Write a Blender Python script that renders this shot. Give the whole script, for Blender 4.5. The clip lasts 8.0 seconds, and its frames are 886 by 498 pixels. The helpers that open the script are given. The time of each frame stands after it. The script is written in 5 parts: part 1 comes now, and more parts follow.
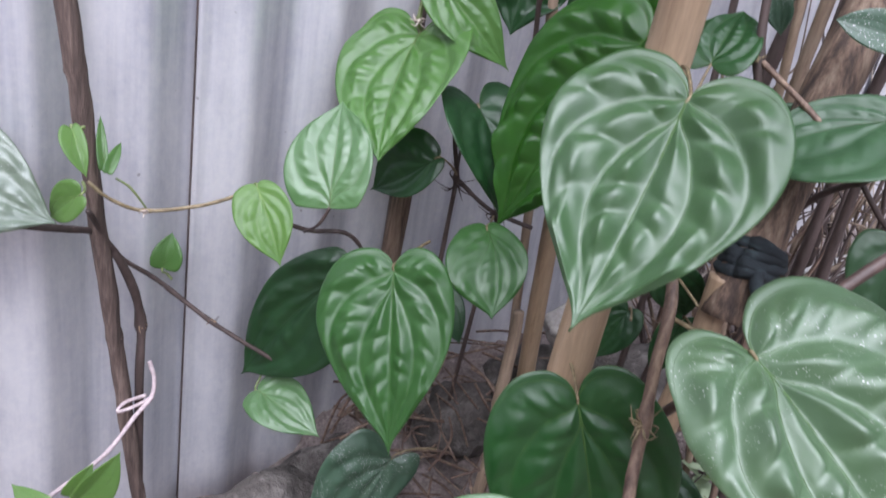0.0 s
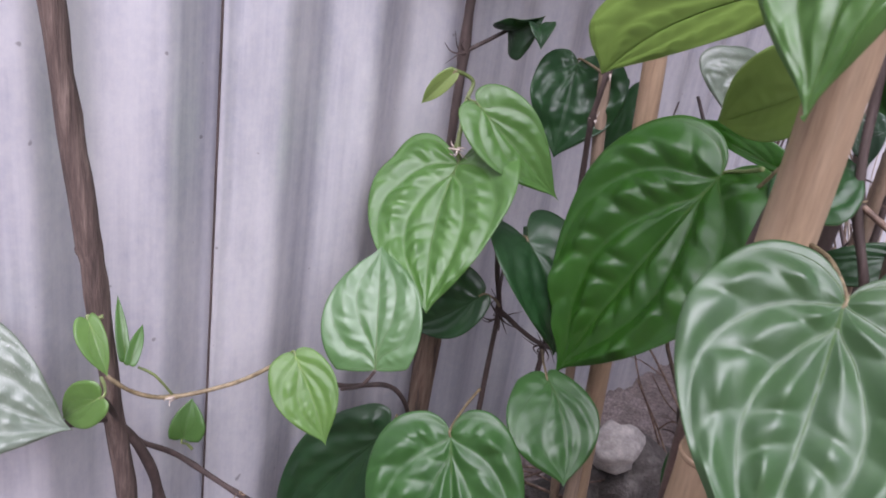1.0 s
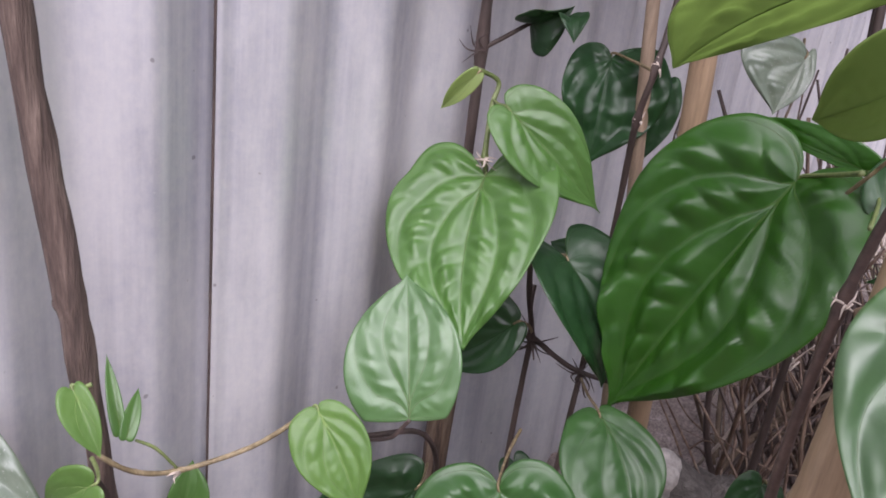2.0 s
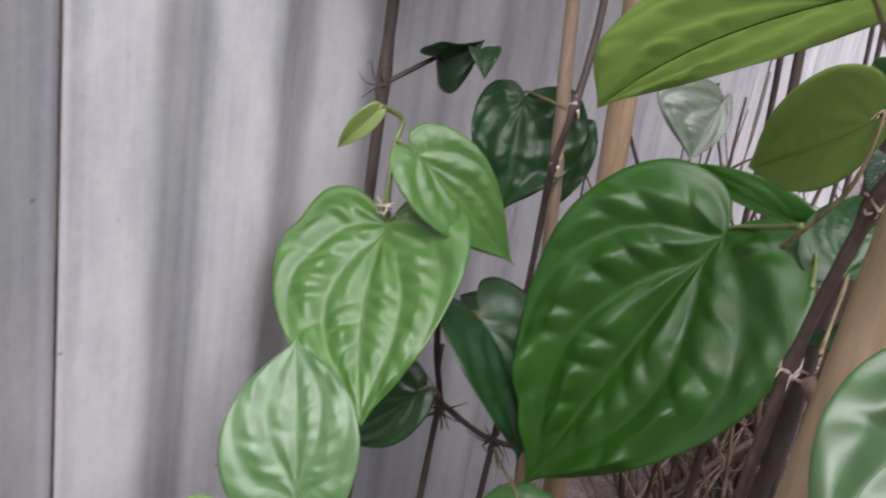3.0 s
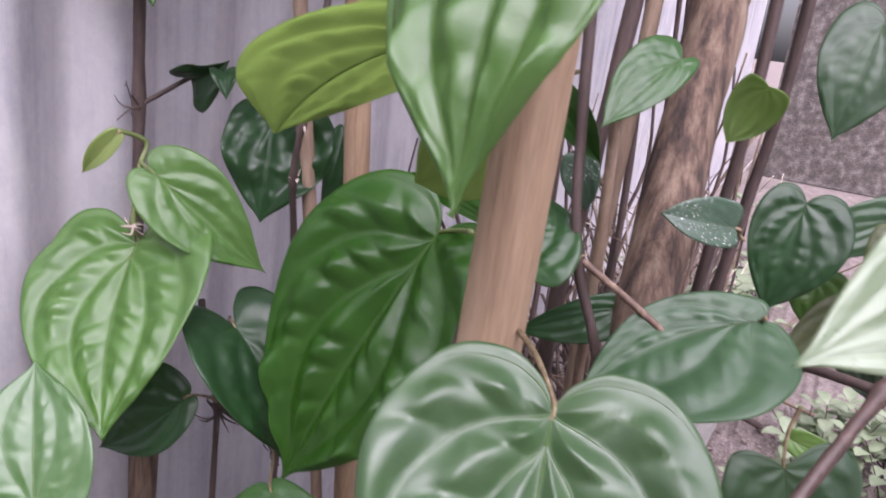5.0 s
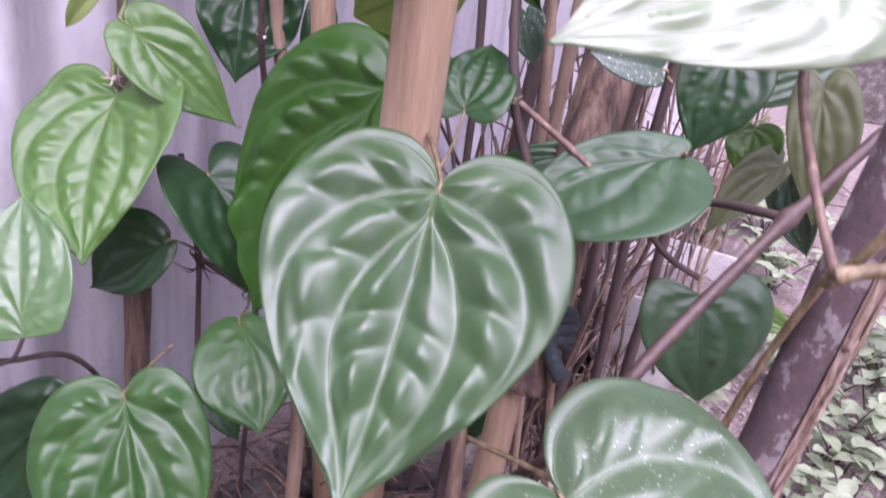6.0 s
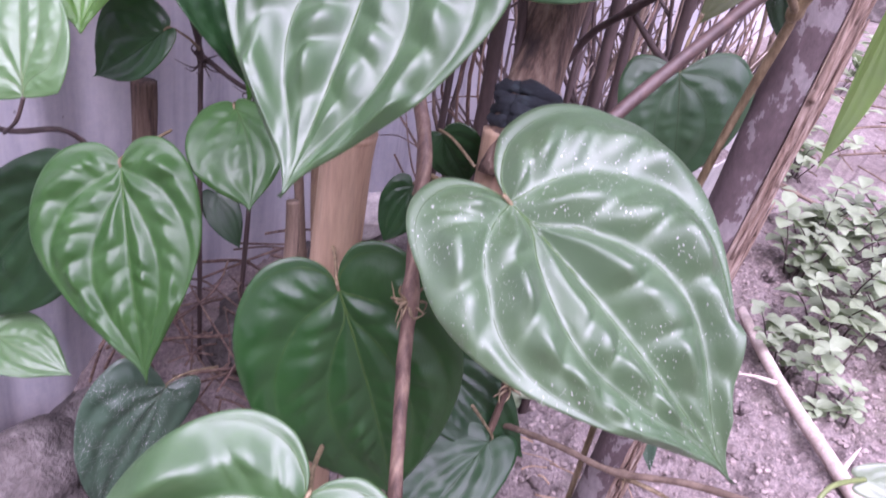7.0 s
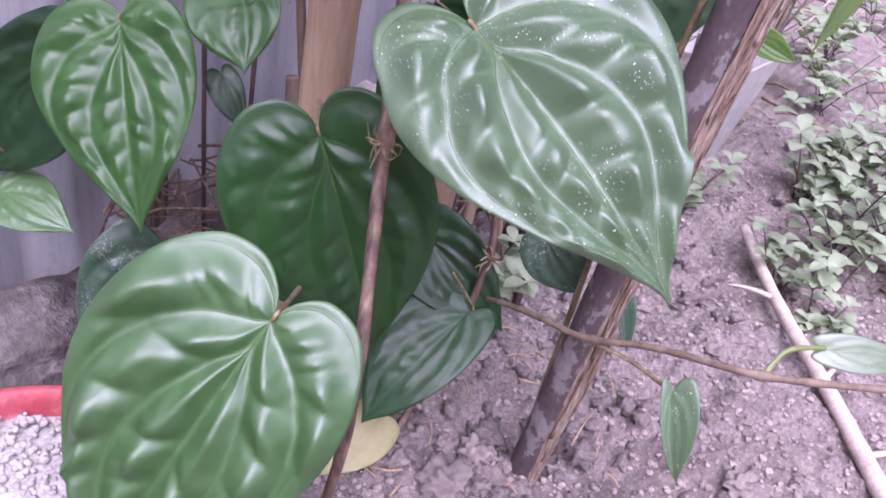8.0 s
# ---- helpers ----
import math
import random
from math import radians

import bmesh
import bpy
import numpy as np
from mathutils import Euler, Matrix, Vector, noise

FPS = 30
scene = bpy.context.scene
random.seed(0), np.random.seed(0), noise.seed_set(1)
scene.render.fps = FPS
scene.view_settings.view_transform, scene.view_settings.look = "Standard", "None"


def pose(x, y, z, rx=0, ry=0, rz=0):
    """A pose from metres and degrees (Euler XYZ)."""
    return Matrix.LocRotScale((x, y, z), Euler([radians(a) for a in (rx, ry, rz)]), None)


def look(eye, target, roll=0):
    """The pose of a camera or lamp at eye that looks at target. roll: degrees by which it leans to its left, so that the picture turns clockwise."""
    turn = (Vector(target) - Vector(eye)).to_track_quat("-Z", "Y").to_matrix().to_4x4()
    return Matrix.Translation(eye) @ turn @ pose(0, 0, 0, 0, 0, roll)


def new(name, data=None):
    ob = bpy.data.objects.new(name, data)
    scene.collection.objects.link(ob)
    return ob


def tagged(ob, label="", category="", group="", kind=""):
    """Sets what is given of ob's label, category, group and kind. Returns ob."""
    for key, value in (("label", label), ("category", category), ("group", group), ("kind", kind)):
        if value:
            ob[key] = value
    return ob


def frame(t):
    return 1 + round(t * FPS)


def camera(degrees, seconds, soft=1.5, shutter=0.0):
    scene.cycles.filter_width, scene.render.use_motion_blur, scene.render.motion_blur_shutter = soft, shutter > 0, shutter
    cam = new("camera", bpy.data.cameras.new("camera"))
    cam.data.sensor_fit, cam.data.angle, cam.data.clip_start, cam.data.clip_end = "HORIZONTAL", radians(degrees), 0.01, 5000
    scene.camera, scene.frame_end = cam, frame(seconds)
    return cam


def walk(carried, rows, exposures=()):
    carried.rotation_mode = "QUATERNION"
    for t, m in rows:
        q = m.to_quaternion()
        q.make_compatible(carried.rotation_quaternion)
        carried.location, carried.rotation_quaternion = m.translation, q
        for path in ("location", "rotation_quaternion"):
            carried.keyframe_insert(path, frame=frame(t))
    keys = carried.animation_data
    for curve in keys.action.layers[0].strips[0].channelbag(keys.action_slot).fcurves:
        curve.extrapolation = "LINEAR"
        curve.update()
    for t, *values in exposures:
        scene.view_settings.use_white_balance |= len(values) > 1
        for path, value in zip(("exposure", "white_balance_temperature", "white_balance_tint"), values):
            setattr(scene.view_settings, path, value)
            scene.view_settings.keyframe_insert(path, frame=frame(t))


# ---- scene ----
cam = camera(60.0, 8.0, 1.7, 0.3)
PATH = [
    (0, (0.0030, 0.0014, 0.4891), (1.3243, 1.2752, -0.3054), 10.56),
    (0.5, (0.0042, 0.0491, 0.5230), (1.3669, 1.2992, -0.2385), 10.47),
    (1, (0.0107, 0.1106, 0.5337), (1.4122, 1.3523, -0.1691), 8.71),
    (1.5, (0.0230, 0.1554, 0.5256), (1.4486, 1.3767, -0.1644), 9.67),
    (1.7, (0.0259, 0.1711, 0.5247), (1.4634, 1.3748, -0.1715), 8.40),
    (2.8, (0.0617, 0.2147, 0.5032), (1.6519, 1.2730, -0.0898), 9.03),
    (3, (0.0757, 0.2197, 0.5102), (1.7130, 1.2237, -0.0476), 9.45),
    (3.5, (0.1001, 0.1996, 0.5338), (1.8108, 1.1004, 0.0220), 8.63),
    (4, (0.1065, 0.1884, 0.5432), (1.8349, 1.0608, 0.0416), 7.79),
    (4.2, (0.1085, 0.1817, 0.5543), (1.8387, 1.0559, 0.0618), 7.03),
    (5.3, (0.1097, 0.0945, 0.5390), (1.8158, 0.9323, -0.0835), 7.96),
    (5.5, (0.1018, 0.0813, 0.5321), (1.7847, 0.9362, -0.1291), 7.72),
    (6, (0.0965, 0.0498, 0.5113), (1.7378, 0.9294, -0.2182), 7.75),
    (6.5, (0.0982, 0.0178, 0.4742), (1.7019, 0.8678, -0.3660), 9.59),
    (7, (0.0829, -0.0043, 0.4499), (1.6140, 0.8739, -0.4907), 9.80),
    (7.5, (0.0711, -0.0344, 0.4319), (1.5452, 0.8507, -0.5898), 11.64),
    (8, (0.0740, -0.0475, 0.4202), (1.5179, 0.8222, -0.6561), 11.91),
]
EXPOSURE = [(0.0, 1.0, 5820, 16), (0.5, 0.96, 5900, 25), (1.5, 0.9, 6150, 25), (3.0, 0.8, 6350, 16), (4.2, 1.03, 6300, 19), (5.5, 1.12, 6050, 40), (6.5, 1.48, 5800, 50), (7.5, 1.37, 5740, 46), (8.0, 1.3, 5700, 44)]
walk(cam, [(t, look(eye, target, roll)) for t, eye, target, roll in PATH], EXPOSURE)

# ---- light ----
SUN_DIR = (radians(50), radians(244))
world = bpy.data.worlds.new("sky")
scene.world = world
world.use_nodes = True
wn, wl = world.node_tree.nodes, world.node_tree.links
sky = wn.new("ShaderNodeTexSky")
sky.sky_type, sky.sun_disc = "NISHITA", False
sky.sun_elevation, sky.sun_rotation = SUN_DIR
sky.air_density, sky.dust_density, sky.ozone_density = 1.0, 4.0, 1.0
haze = wn.new("ShaderNodeHueSaturation")
haze.inputs["Saturation"].default_value = 0.4
wl.new(sky.outputs[0], haze.inputs["Color"])
wl.new(haze.outputs[0], wn["Background"].inputs["Color"])
wn["Background"].inputs["Strength"].default_value = 0.075
sun = new("sun", bpy.data.lights.new("sun", "SUN"))
sun.data.energy, sun.data.angle, sun.data.color = 4.6, radians(88), (1.0, 0.985, 1.0)
sun.matrix_world = look((0.3 - 0.578 * 4, 0.2 - 0.281 * 4, 0.2 + 0.766 * 4), (0.3, 0.2, 0.2))

# ---- building helpers ----
ORIGIN = {}


def finish(name, me, mats, parent, org, label=""):
    for m in mats if isinstance(mats, (list, tuple)) else [mats]:
        me.materials.append(m)
    ob = new(name, me)
    ob.parent = parent
    ob.location = org - (ORIGIN[parent.name] if parent else Vector())
    ORIGIN[ob.name] = org
    return tagged(ob, label)


def part(name, bm, mats, parent, label="", at=None, smooth=True):
    """Links a bmesh as one mesh under a thing or a part."""
    org = Vector(at) if at is not None else (ORIGIN[parent.name].copy() if parent else Vector())
    bm.transform(Matrix.Translation(-org))
    me = bpy.data.meshes.new(name)
    bm.to_mesh(me)
    bm.free()
    me.polygons.foreach_set("use_smooth", [smooth] * len(me.polygons))
    return finish(name, me, mats, parent, org, label)


def thing(name, at, label, category, group="", kind=""):
    e = new(name)
    e.empty_display_size = 0.02
    e.location = at
    ORIGIN[e.name] = Vector(at)
    return tagged(e, label, category, group, kind)


def solo(name, bm, mats, at, label, category, group="", kind="", smooth=True):
    """A thing that is one mesh."""
    return tagged(part(name, bm, mats, None, "", at, smooth), label, category, group, kind)


def spline(pts, n=6):
    """A smooth line through the points."""
    p = [Vector(q) for q in pts]
    if len(p) == 2:
        return [p[0].lerp(p[1], k / n) for k in range(n + 1)]
    out = []
    for i in range(len(p) - 1):
        a, b = p[max(i - 1, 0)], p[i]
        c, d = p[i + 1], p[min(i + 2, len(p) - 1)]
        for k in range(n):
            t = k / n
            out.append(0.5 * (2 * b + (c - a) * t + (2 * a - 5 * b + 4 * c - d) * t * t + (3 * b - a - 3 * c + d) * t ** 3))
    return out + [p[-1]]


def tube(bm, pts, radius, sides=8, rough=0.0, freq=60, mat=0, shape=None):
    """A tube along pts; radius: a number, or a function of 0..1 along it; rough: relief in parts of the radius."""
    rad = radius if callable(radius) else (lambda t: radius)
    n = len(pts)
    side = None
    rings = []
    for i, p in enumerate(pts):
        d = (pts[min(i + 1, n - 1)] - pts[max(i - 1, 0)]).normalized()
        if side is None:
            side = d.cross(Vector((0.3, 0.2, 1)) if abs(d.z) < 0.9 else Vector((1, 0.1, 0))).normalized()
        side = (side - d * side.dot(d)).normalized()
        up = d.cross(side)
        ring = []
        for k in range(sides):
            a = 2 * math.pi * k / sides
            r = rad(i / max(n - 1, 1)) * (shape(a) if shape else 1.0)
            q = p + (side * math.cos(a) + up * math.sin(a)) * r
            if rough:
                q += (q - p) * rough * noise.noise(Vector((q.x * freq, q.y * freq, q.z * freq * 0.25)))
            ring.append(bm.verts.new(q))
        rings.append(ring)
    for a, b in zip(rings, rings[1:]):
        for k in range(sides):
            f = bm.faces.new((a[k], a[(k + 1) % sides], b[(k + 1) % sides], b[k]))
            f.material_index = mat
    for ring, flip in ((rings[0], True), (rings[-1], False)):
        f = bm.faces.new(ring[::-1] if flip else ring)
        f.material_index = mat
    return rings


def lump(bm, at, size, seed=0, sub=2, rough=0.35, freq=1.6, cut=0.0, scale=(1, 1, 1)):
    """An uneven stone or clod."""
    made = bmesh.ops.create_icosphere(bm, subdivisions=sub, radius=1.0)["verts"]
    for v in made:
        n = v.co.normalized()
        k = 1 + rough * noise.noise(n * freq + Vector((seed * 7.3, seed * 1.7, 0))) + 0.3 * rough * noise.noise(n * freq * 3 + Vector((seed, 0, 9)))
        v.co = Vector((n.x * scale[0], n.y * scale[1], n.z * scale[2])) * k * size + Vector(at)
    return made


# ---- materials ----
def base_mat(name):
    m = bpy.data.materials.new(name)
    m.use_nodes = True
    return m, m.node_tree.nodes, m.node_tree.links, m.node_tree.nodes["Principled BSDF"]


def tex(nd, lk, scale, detail=4, rough=0.6, stretch=None, kind="noise"):
    tc = nd.new("ShaderNodeTexCoord")
    src = tc.outputs["Object"]
    if stretch:
        mp = nd.new("ShaderNodeMapping")
        mp.inputs["Scale"].default_value = stretch
        lk.new(src, mp.inputs["Vector"])
        src = mp.outputs[0]
    if kind == "noise":
        t = nd.new("ShaderNodeTexNoise")
        t.inputs["Detail"].default_value, t.inputs["Roughness"].default_value = detail, rough
    else:
        t = nd.new("ShaderNodeTexVoronoi")
    t.inputs["Scale"].default_value = scale
    lk.new(src, t.inputs["Vector"])
    return t.outputs["Fac" if kind == "noise" else "Distance"]


def ramp(nd, lk, src, stops):
    r = nd.new("ShaderNodeValToRGB")
    els = r.color_ramp.elements
    while len(els) < len(stops):
        els.new(0.5)
    for e, (p, c) in zip(els, stops):
        e.position, e.color = p, (*c, 1) if len(c) == 3 else c
    lk.new(src, r.inputs[0])
    return r.outputs[0]


def mix(nd, lk, fac, a, b, mode="MIX"):
    x = nd.new("ShaderNodeMix")
    x.data_type, x.blend_type = "RGBA", mode
    for sock, v in ((x.inputs[0], fac), (x.inputs[6], a), (x.inputs[7], b)):
        if isinstance(v, (int, float)):
            sock.default_value = v
        elif isinstance(v, tuple):
            sock.default_value = (*v, 1)
        else:
            lk.new(v, sock)
    return x.outputs[2]


def bump(nd, lk, bsdf, src, strength, distance=0.001):
    b = nd.new("ShaderNodeBump")
    b.inputs["Strength"].default_value, b.inputs["Distance"].default_value = strength, distance
    lk.new(src, b.inputs["Height"])
    lk.new(b.outputs[0], bsdf.inputs["Normal"])


def plain(name, stops, rough=0.8, scale=40, stretch=None, relief=0.4, fine=300, metal=0.0, rand=0.0, distance=0.001, island=0.0):
    """A surface of mottled colours with fine grain and relief."""
    m, nd, lk, bs = base_mat(name)
    col = ramp(nd, lk, tex(nd, lk, scale, 6, 0.65, stretch), stops)
    grain = tex(nd, lk, fine, 3, 0.7, stretch)
    col = mix(nd, lk, 0.35, col, ramp(nd, lk, grain, [(0.3, (0.25, 0.25, 0.25)), (0.7, (0.75, 0.75, 0.75))]), "OVERLAY")
    if rand:
        oi = nd.new("ShaderNodeObjectInfo")
        hs = nd.new("ShaderNodeHueSaturation")
        mr = nd.new("ShaderNodeMapRange")
        mr.inputs[3].default_value, mr.inputs[4].default_value = 1 - rand, 1 + rand
        lk.new(oi.outputs["Random"], mr.inputs[0])
        lk.new(mr.outputs[0], hs.inputs["Value"])
        lk.new(col, hs.inputs["Color"])
        col = hs.outputs[0]
    if island:
        ge = nd.new("ShaderNodeNewGeometry")
        tone = ramp(nd, lk, ge.outputs["Random Per Island"], [(0.0, (0.5 - island,) * 3), (1.0, (0.5 + island,) * 3)])
        col = mix(nd, lk, 1.0, col, tone, "OVERLAY")
    lk.new(col, bs.inputs["Base Color"])
    bs.inputs["Roughness"].default_value, bs.inputs["Metallic"].default_value = rough, metal
    bump(nd, lk, bs, grain, relief, distance)
    return m


def leaf_mat(name, dark, light, vein, rough=0.32, through_light=0.22, thin=(0.25, 0.5, 0.06), dust=0.0, gloss=0.55, wax=0.0):
    """A waxy leaf: mottled green, paler along the small veins, some light through the blade, dust specks."""
    m, nd, lk, bs = base_mat(name)
    col = ramp(nd, lk, tex(nd, lk, 55, 5, 0.6), [(0.3, dark), (0.7, light)])
    at = nd.new("ShaderNodeAttribute")
    at.attribute_name = "vein"
    col = mix(nd, lk, at.outputs["Fac"], col, vein)
    oi = nd.new("ShaderNodeObjectInfo")
    hs = nd.new("ShaderNodeHueSaturation")
    mr = nd.new("ShaderNodeMapRange")
    mr.inputs[3].default_value, mr.inputs[4].default_value = 0.82, 1.2
    lk.new(oi.outputs["Random"], mr.inputs[0])
    lk.new(mr.outputs[0], hs.inputs["Value"])
    lk.new(col, hs.inputs["Color"])
    col = hs.outputs[0]
    rg = ramp(nd, lk, tex(nd, lk, 220, 3), [(0.3, (rough - 0.07,) * 3), (0.75, (rough + 0.12,) * 3)])
    if dust:
        sp = ramp(nd, lk, tex(nd, lk, 1250, 1, 0.3), [(0.74 - dust, (0, 0, 0)), (0.77 - dust, (1, 1, 1))])
        sp = mix(nd, lk, ramp(nd, lk, tex(nd, lk, 40, 3), [(0.44, (0, 0, 0)), (0.56, (1, 1, 1))]), (0, 0, 0), sp)
        col = mix(nd, lk, sp, col, (0.7, 0.7, 0.68))
        rg = mix(nd, lk, sp, rg, (0.9, 0.9, 0.9))
    lk.new(col, bs.inputs["Base Color"])
    lk.new(rg, bs.inputs["Roughness"])
    bs.inputs["Specular IOR Level"].default_value = gloss
    bs.inputs["Coat Weight"].default_value, bs.inputs["Coat Roughness"].default_value = wax, rough + 0.04
    cell = nd.new("ShaderNodeTexVoronoi")
    cell.feature = "SMOOTH_F1"
    cell.inputs["Scale"].default_value = 180
    ob_co = nd.new("ShaderNodeTexCoord")
    lk.new(ob_co.outputs["Object"], cell.inputs["Vector"])
    ht = nd.new("ShaderNodeMath")
    ht.operation = "MULTIPLY_ADD"
    ht.inputs[1].default_value = -1.6
    lk.new(cell.outputs["Distance"], ht.inputs[0])
    lk.new(tex(nd, lk, 700, 3, 0.7), ht.inputs[2])
    bump(nd, lk, bs, ht.outputs[0], 0.16, 0.0006)
    tl = nd.new("ShaderNodeBsdfTranslucent")
    tl.inputs["Color"].default_value = (*thin, 1)
    ms = nd.new("ShaderNodeMixShader")
    ms.inputs[0].default_value = through_light
    lk.new(bs.outputs[0], ms.inputs[1])
    lk.new(tl.outputs[0], ms.inputs[2])
    lk.new(ms.outputs[0], nd["Material Output"].inputs["Surface"])
    return m


LEAF = {
    "glossy": (leaf_mat("leaf_green", (0.0218, 0.0726, 0.0147), (0.0353, 0.101, 0.0231), (0.042, 0.112, 0.0294), 0.37, 0.1, (0.2, 0.5, 0.05), gloss=0.5), (0.06, 0.12, 0.034)),
    "dusty": (leaf_mat("leaf_dusty", (0.034, 0.088, 0.025), (0.052, 0.118, 0.038), (0.066, 0.13, 0.048), 0.52, 0.1, (0.2, 0.45, 0.08), dust=0.026, gloss=1.0, wax=1.0), (0.07, 0.125, 0.045)),
    "waxy": (leaf_mat("leaf_waxy", (0.02, 0.07, 0.013), (0.033, 0.096, 0.021), (0.04, 0.106, 0.027), 0.48, 0.1, (0.2, 0.45, 0.08), gloss=1.0, wax=0.35), (0.072, 0.135, 0.042)),
    "fresh": (leaf_mat("leaf_fresh", (0.042, 0.11, 0.0189), (0.0622, 0.145, 0.0294), (0.0722, 0.16, 0.0378), 0.39, 0.14, (0.3, 0.6, 0.1), gloss=0.6), (0.115, 0.185, 0.055)),
    "young": (leaf_mat("leaf_young", (0.074, 0.16, 0.034), (0.108, 0.205, 0.05), (0.135, 0.235, 0.07), 0.4, 0.3, (0.45, 0.7, 0.12)), (0.22, 0.32, 0.1)),
    "bud": (leaf_mat("leaf_bud", (0.17, 0.25, 0.07), (0.24, 0.32, 0.1), (0.27, 0.35, 0.12), 0.45, 0.35, (0.55, 0.75, 0.2)), (0.28, 0.36, 0.13)),
    "mid": (leaf_mat("leaf_mid", (0.016, 0.075, 0.005), (0.027, 0.105, 0.009), (0.0353, 0.11, 0.0137), 0.36, 0.1, (0.16, 0.45, 0.03), gloss=0.5), (0.065, 0.135, 0.026)),
    # dull dark green with the shade of overhanging leaves put into the colour
    "dark": (leaf_mat("leaf_dark_shaded", (0.0084, 0.033, 0.00945), (0.0143, 0.0506, 0.0147), (0.0176, 0.0572, 0.0179), 0.38, 0.08, (0.1, 0.3, 0.04), gloss=0.45), (0.026, 0.06, 0.022)),
    "dull": (leaf_mat("leaf_dull", (0.0202, 0.0528, 0.021), (0.0319, 0.0748, 0.0305), (0.0378, 0.0825, 0.0368), 0.42, 0.08, (0.1, 0.3, 0.04), gloss=0.5), (0.055, 0.088, 0.042)),
    # base colour whitened for sky glare on the post leaf; also a pale leaf
    "pale": (leaf_mat("leaf_pale_glare", (0.135, 0.19, 0.105), (0.205, 0.265, 0.17), (0.23, 0.29, 0.195), 0.33, 0.15, (0.4, 0.6, 0.2), gloss=0.9), (0.22, 0.28, 0.185)),
    # grey-white of dust, with the sky sheen put into the base colour too
    "ashen": (leaf_mat("leaf_ashen_sheen", (0.1, 0.135, 0.095), (0.17, 0.205, 0.155), (0.2, 0.235, 0.185), 0.36, 0.1, (0.3, 0.45, 0.16), dust=0.01, gloss=0.9), (0.2, 0.24, 0.18)),
    "olive": (leaf_mat("leaf_olive", (0.05, 0.065, 0.026), (0.085, 0.1, 0.042), (0.105, 0.12, 0.055), 0.5, 0.2, (0.3, 0.4, 0.08), gloss=0.4), (0.115, 0.13, 0.065)),
    "lit": (leaf_mat("leaf_lit", (0.05, 0.085, 0.014), (0.075, 0.115, 0.02), (0.085, 0.125, 0.024), 0.42, 0.65, (0.6, 0.76, 0.34), gloss=0.4), (0.085, 0.125, 0.03)),
    "yellow": (leaf_mat("leaf_yellowed", (0.3, 0.28, 0.12), (0.42, 0.39, 0.2), (0.46, 0.43, 0.25), 0.5, 0.2, (0.6, 0.55, 0.2), gloss=0.4), (0.45, 0.42, 0.24)),
    "silver": (leaf_mat("leaf_silver", (0.0538, 0.127, 0.0368), (0.0773, 0.163, 0.0578), (0.0882, 0.176, 0.0683), 0.4, 0.15, (0.3, 0.6, 0.1), gloss=0.85), (0.135, 0.2, 0.085)),
    # darkened copy of the mid green; shade on the low leaf is in the colour
    "mid_shaded": (leaf_mat("leaf_mid_shaded", (0.009, 0.04, 0.009), (0.016, 0.06, 0.014), (0.02, 0.066, 0.016), 0.37, 0.08, (0.14, 0.4, 0.03), gloss=0.5), (0.06, 0.115, 0.03)),
    "grey": (leaf_mat("leaf_grey", (0.0353, 0.0748, 0.0441), (0.0588, 0.112, 0.0693), (0.084, 0.143, 0.0945), 0.38, 0.08, (0.15, 0.3, 0.08), dust=0.06), (0.11, 0.145, 0.1)),
}
LEAF_UNDER = leaf_mat("leaf_underside", (0.07, 0.11, 0.024), (0.1, 0.15, 0.035), (0.105, 0.155, 0.04), 0.5, 0.55, (0.6, 0.74, 0.36), gloss=0.3)
VEIN = {k: plain("vein_" + k, [(0.3, tuple(0.7 * c for c in v[1])), (0.7, tuple(0.85 * c for c in v[1]))], 0.7, 80, relief=0.1) for k, v in LEAF.items()}
for vein_mat in VEIN.values():
    vein_mat.node_tree.nodes["Principled BSDF"].inputs["Specular IOR Level"].default_value = 0.12
VEIN_UNDER = plain("vein_underside", [(0.3, (0.08, 0.125, 0.032)), (0.7, (0.105, 0.155, 0.044))], 0.5, 80, relief=0.1)

STEM_GREEN = plain("stem_green", [(0.3, (0.1, 0.14, 0.04)), (0.7, (0.2, 0.24, 0.09))], 0.5, 60, relief=0.3)
STEM_RUST = plain("stem_rust", [(0.34, (0.051, 0.0289, 0.0221)), (0.5, (0.128, 0.0808, 0.0578)), (0.66, (0.23, 0.162, 0.111))], 0.6, 190, (1, 1, 0.08), relief=0.7)
STEM_DARK = plain("stem_dark", [(0.3, (0.035, 0.024, 0.02)), (0.55, (0.07, 0.048, 0.042)), (0.8, (0.13, 0.09, 0.08))], 0.65, 70, (1, 1, 0.25), relief=0.6)
STEM_PLUM = plain("stem_plum", [(0.3, (0.0425, 0.0255, 0.0221)), (0.7, (0.106, 0.068, 0.0561))], 0.5, 70, relief=0.4)
STEM_TAN = plain("stem_tan", [(0.32, (0.102, 0.0723, 0.0357)), (0.5, (0.178, 0.136, 0.0723)), (0.68, (0.281, 0.221, 0.132))], 0.6, 150, (1, 1, 0.15), relief=0.7)
CANE = plain("dry_cane", [(0.3, (0.0425, 0.0298, 0.0255)), (0.5, (0.111, 0.0765, 0.0638)), (0.7, (0.23, 0.17, 0.14))], 0.8, 75, (1.5, 1.5, 0.12), 0.9, 300, distance=0.002)
DRY = plain("dry_twig", [(0.3, (0.072, 0.048, 0.032)), (0.7, (0.208, 0.156, 0.112))], 0.75, 90, (1, 1, 0.3), relief=0.5, rand=0.3)
